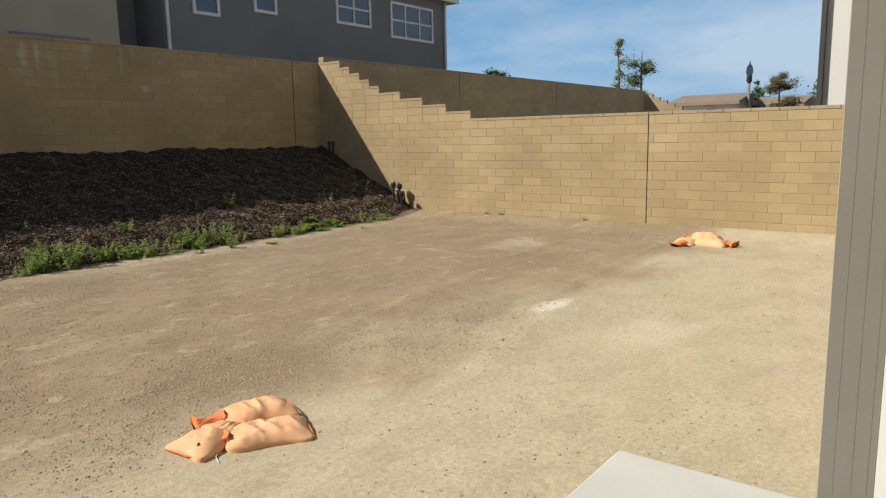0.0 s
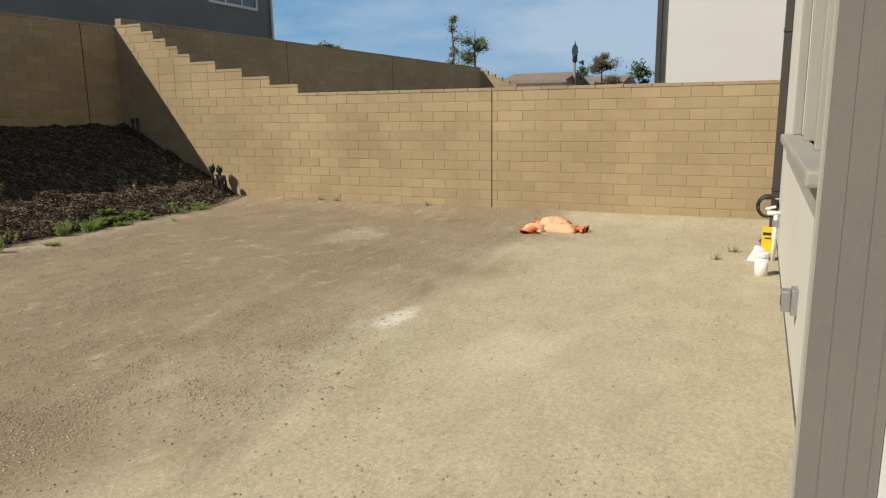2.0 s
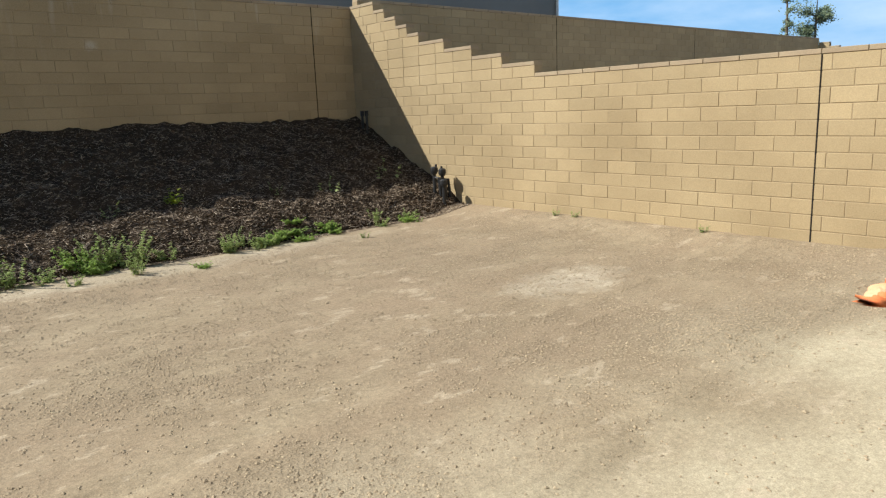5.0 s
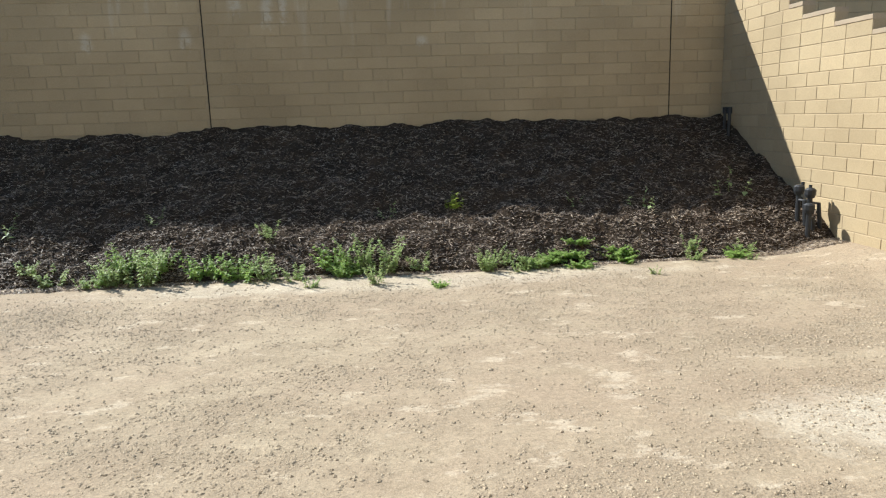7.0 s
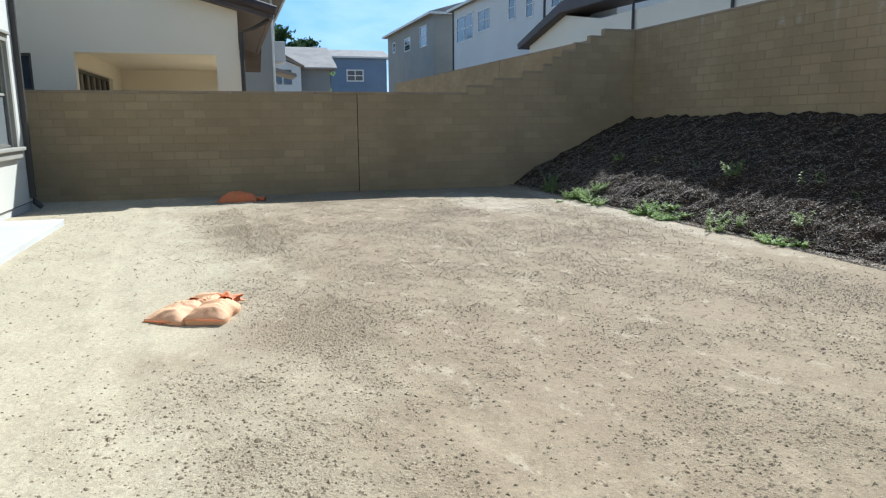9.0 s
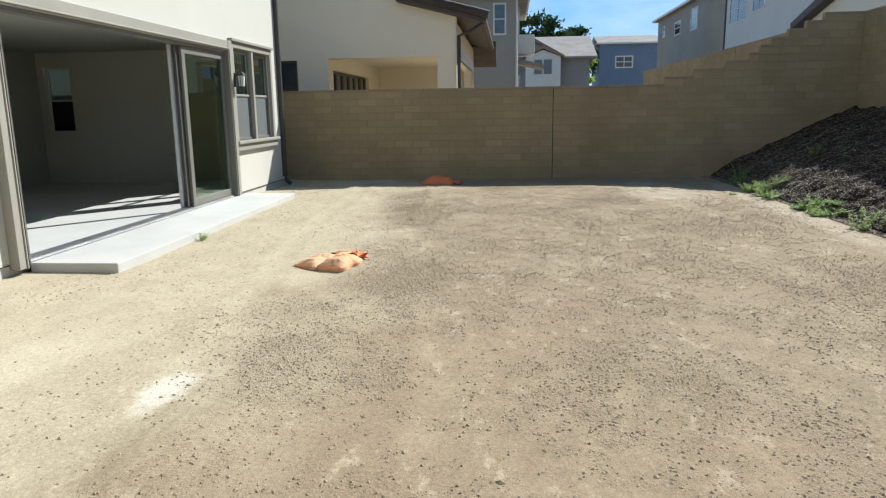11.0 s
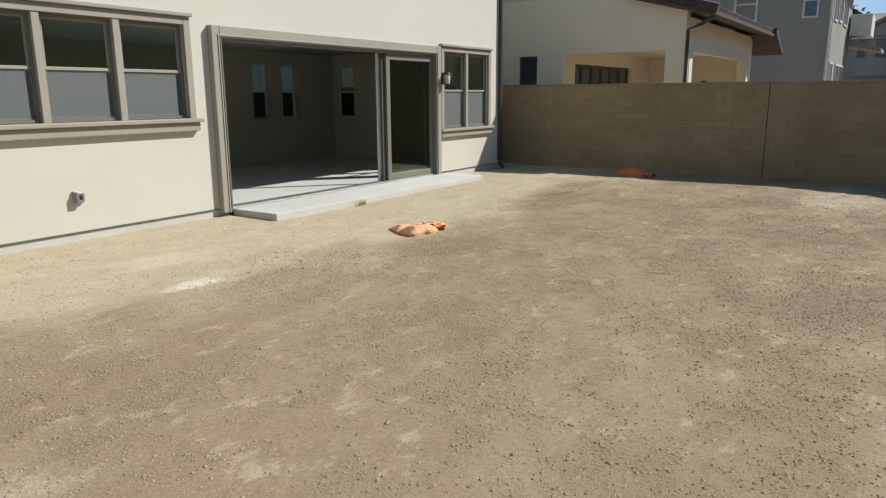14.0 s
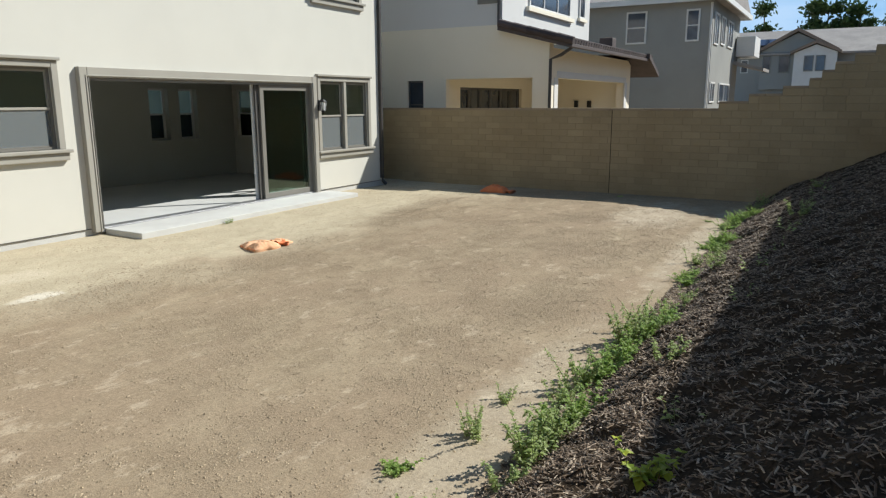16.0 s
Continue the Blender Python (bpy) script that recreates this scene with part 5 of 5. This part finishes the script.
# ---- trees ----
def tree(label, x, y, height, crown_w, leaf_mat, seed, bare=0.35, leaves=2600, leaf=0.28, column=False):
    rnd = random.Random(seed)
    t = thing("tree", label, "tree", (x, y, -0.1))
    wood = bmesh.new()
    lean = Vector((rnd.uniform(-0.05, 0.05), rnd.uniform(-0.05, 0.05), 1))
    trunk = [lean * height * f + Vector((rnd.uniform(-0.1, 0.1), rnd.uniform(-0.1, 0.1), 0)) * f for f in (0, 0.25, 0.5, 0.75, 0.97)]
    r = height * 0.022
    tube(wood, trunk, [r, r * 0.8, r * 0.6, r * 0.38, r * 0.12], 7)
    clumps = []
    for k in range(13 if not column else 16):
        f = rnd.uniform(bare, 0.98)
        i = min(3, int(f * 4))
        p = trunk[i].lerp(trunk[i + 1], f * 4 - i)
        a = rnd.uniform(0, 6.28)
        reach = crown_w * (0.25 + 0.75 * rnd.random()) * (1.1 - 0.55 * f) * (0.45 if column else 1)
        q = p + Vector((math.cos(a) * reach, math.sin(a) * reach, reach * rnd.uniform(0.2, 0.7)))
        tube(wood, [p, p.lerp(q, 0.5) + Vector((0, 0, -0.05 * reach)), q], [r * 0.35, r * 0.2, r * 0.07], 5)
        clumps.append((q, crown_w * rnd.uniform(0.18, 0.38) * (0.7 if column else 1)))
        clumps.append((p.lerp(q, 0.6), crown_w * rnd.uniform(0.14, 0.26)))
    part("trunk", wood, M_BARK, t)
    verts, faces = [], []
    for k in range(leaves):
        c, rad = rnd.choice(clumps)
        d = Vector((rnd.gauss(0, 1), rnd.gauss(0, 1), rnd.gauss(0, 0.75)))
        p = c + d * rad * 0.55
        u = Vector((rnd.gauss(0, 1), rnd.gauss(0, 1), rnd.gauss(0, 1))).normalized()
        v = u.orthogonal().normalized()
        s = leaf * rnd.uniform(0.5, 1.2)
        o = len(verts)
        verts += [tuple(p - u * s), tuple(p + v * s * 0.5), tuple(p + u * s), tuple(p - v * s * 0.5)]
        faces += [(o, o + 1, o + 2, o + 3)]
    tagged(joined("crown", verts, faces, leaf_mat, t), kind="")
    return t


tree("slim tall eucalyptus with sparse tufts", 60, 26.8, 10.4, 1.5, M_LEAF_EUC, 21, 0.3, 2200, 0.12, True)
tree("pale green eucalyptus with an open crown", 61, 25.2, 9.4, 2.3, M_LEAF_EUC, 34, 0.2, 7000, 0.12)
tree("dark green round pine far off", 60, 40.2, 8.4, 1.8, M_LEAF_TREE, 23, 0.5, 2200, 0.22)
tree("rust-brown open tree behind the far roofs", 60, 12.9, 6.6, 1.6, M_LEAF_RUST, 24, 0.2, 5000, 0.11)
tree("slim green tree beside the street lamp", 62, 15.0, 6.2, 0.9, M_LEAF_TREE, 25, 0.2, 900, 0.16, True)
tree("low dark green tree behind the far roofs", 66, 10.6, 5.2, 1.7, M_LEAF_TREE, 26, 0.2, 1600, 0.2)
tree("low dark green tree behind the far roofs", 70, 17.0, 5.4, 1.8, M_LEAF_TREE, 27, 0.2, 1600, 0.2)
tree("dark conifer beyond the gabled house", -90, 0.8, 13.6, 3.4, M_LEAF_TREE, 28, 0.35, 4200, 0.32)
tree("broad dark tree beyond the gabled house", -90, 7.5, 13.0, 3.4, M_LEAF_TREE, 29, 0.45, 4200, 0.32)
tree("broad dark tree beyond the gabled house", -92, 10.8, 13.2, 2.8, M_LEAF_TREE, 30, 0.45, 3600, 0.32)
tree("dark tree between the far houses", -112, 16.6, 14.5, 3.0, M_LEAF_TREE, 31, 0.4, 3000, 0.35)
tree("small green street tree", -78, 13.5, 8.0, 1.6, M_LEAF, 32, 0.3, 1600, 0.22)


# ---- block walls, the pieces last ----
COURSE, LENGTH, DEPTH, CAPH, GAP = 0.1555, 0.4075, 0.16, 0.05, 0.0075
LOW = 1.868


def block_data(length, height, name, material):
    """One block, centred, its face at n = 0 with softened edges."""
    a, b, c = length / 2, height / 2, 0.004
    v = [(s * a, -DEPTH, t * b) for s, t in ((-1, -1), (1, -1), (1, 1), (-1, 1))]
    v += [(s * a, -c, t * b) for s, t in ((-1, -1), (1, -1), (1, 1), (-1, 1))]
    v += [(s * (a - c), 0, t * (b - c)) for s, t in ((-1, -1), (1, -1), (1, 1), (-1, 1))]
    f = [(3, 2, 1, 0), (8, 9, 10, 11)]
    for o in (0, 4):
        for i in range(4):
            j = (i + 1) % 4
            f.append((o + i, o + j, o + 4 + j, o + 4 + i))
    me = bpy.data.meshes.new(name)
    me.from_pydata(v, [], [t[::-1] for t in f])
    me.materials.append(material)
    return me, v, f


def block_wall(name, label, axis, face, out, a0, a1, levels, base, material, near, joints=(), limit=300):
    """A running-bond wall along x or y. levels: (from, to, courses above the low top). near: the stretch whose blocks are parts."""
    normal = Vector((out, 0, 0)) if axis == "y" else Vector((0, out, 0))
    along = Vector((0, out * -1, 0)) if axis == "y" else Vector((out, 0, 0))
    along = normal.cross(Vector((0, 0, 1))) * -1
    turn = Matrix((along, normal, (0, 0, 1))).transposed().to_4x4()

    def at(a, z, n=0.0):
        return Vector((face + n * out, a, z)) if axis == "y" else Vector((a, face + n * out, z))

    core = bmesh.new()
    for lo, hi, k in levels:
        d = (face - 0.0045 * out, face - (DEPTH - 0.0045) * out)
        add_box(core, *((*d, lo, hi) if axis == "y" else (lo, hi, *d)), base, LOW + k * COURSE)
    wall = solid(name, core, M_MORTAR, label, "wall")
    cache, verts, faces, made = {}, [], [], 0

    def piece(kind, a, b, z0, z1, mat_here):
        nonlocal made
        key = (round(b - a, 3), round(z1 - z0, 3), kind)
        if key not in cache:
            cache[key] = block_data(b - a, z1 - z0, kind, mat_here)
        me, v, f = cache[key]
        m = Matrix.Translation(at((a + b) / 2, (z0 + z1) / 2, random.uniform(-0.0015, 0.0015) + (0.006 if kind == "cap" else 0))) @ turn
        if kind == "cap" or (near[0] <= (a + b) / 2 <= near[1] and made < limit):
            made += kind != "cap"
            ob = new(kind, me)
            ob.parent = wall
            ob.matrix_world = m
        else:
            o = len(verts)
            verts.extend(tuple(m @ Vector(p)) for p in v)
            faces.extend(tuple(o + i for i in t)[::-1] for t in f)

    top = max(k for lo, hi, k in levels)
    stops = sorted({a0, a1, *joints})
    for n in range(top - 1, -14, -1):
        z0, z1 = LOW + n * COURSE, LOW + (n + 1) * COURSE
        if z1 < base + 0.02:
            break
        for lo, hi in zip(stops, stops[1:]):
            ok = [(max(lo, p), min(hi, q)) for p, q, k in levels if k > n and min(hi, q) - max(lo, p) > 0.02]
            if not ok:
                continue
            s, e = min(p for p, q in ok), max(q for p, q in ok)
            a = s - (LENGTH / 2 if n % 2 else 0)
            while a < e - 0.03:
                p, q = max(a, s), min(a + LENGTH, e)
                if q - p > 0.05:
                    piece("block", p + GAP / 2, q - GAP / 2, z0 + GAP / 2, z1 - GAP / 2, material)
                a += LENGTH
    for lo, hi, k in levels:
        z = LOW + k * COURSE
        n = max(1, round((hi - lo) / LENGTH))
        for i in range(n):
            piece("cap", lo + (hi - lo) * i / n + 0.003, lo + (hi - lo) * (i + 1) / n - 0.003, z, z + CAPH, M_CAP)
    for a in joints:
        d = (face + 0.0025 * out, face - 0.02 * out)
        z1 = min(LOW + k * COURSE for lo, hi, k in levels if lo <= a <= hi)
        part("control_joint", box(*((*d, a - 0.007, a + 0.007) if axis == "y" else (a - 0.007, a + 0.007, *d)), base, z1), M_JOINT, wall, "dark control joint")
    if verts:
        tagged(joined("blocks", verts, faces, material, wall), kind="stuff")
    return wall


random.seed(3)
edges_e = [7.76, 8.37, 8.98, 9.59, 10.19, 10.48, 10.77, 11.07, 11.37]
levels_e = [(-8.0, edges_e[0], 0)] + [(a, b, k + 1) for k, (a, b) in enumerate(zip(edges_e, edges_e[1:] + [12.08]))]
block_wall("wall_east", "sunlit tan block wall stepping up to the retaining wall", "y", 8.385, -1, -8.0, 12.08, levels_e, -0.3, M_BLOCK, (1.5, 12.1), (4.12,))
edges_w = [8.1, 8.7, 9.35, 9.83, 10.05, 10.27, 10.6, 10.95, 11.3]
levels_w = [(-8.0, edges_w[0], 0)] + [(a, b, k + 1) for k, (a, b) in enumerate(zip(edges_w, edges_w[1:] + [12.08]))]
block_wall("wall_west", "tan block wall in shade between the houses", "y", -9.56, 1, -8.0, 12.08, levels_w, -0.3, M_BLOCK, (2.0, 12.1), (5.73,))
block_wall("wall_north", "tall shaded tan block retaining wall with lime streaks", "x", 12.08, -1, -9.72, 8.55, [(-9.72, 8.55, 9)], 0.9, M_BLOCK_LIMED, (1.15, 8.4), (1.12, 7.6))
block_wall("wall_north_west", "shaded block retaining wall beyond the west wall", "x", 12.08, -1, -34.0, -9.73, [(-34.0, -9.73, 9)], -0.3, M_BLOCK, (0, 0), (-18.0, -26.0))
block_wall("wall_north_far", "shaded block retaining wall of the next plot", "x", 12.08, -1, 8.56, 28.5, [(8.56, 28.5, 10)], -0.3, M_BLOCK, (0, 0), (14.0, 20.0))
edges_f = [9.0 + 0.34 * k for k in range(9)]
block_wall("wall_far_end", "sunlit stepped block wall of the next plot", "y", 28.5, -1, 0.0, 12.08, [(0.0, 9.0, 0)] + [(a, b, k + 1) for k, (a, b) in enumerate(zip(edges_f, edges_f[1:] + [12.08]))], -0.3, M_BLOCK, (50, 51))
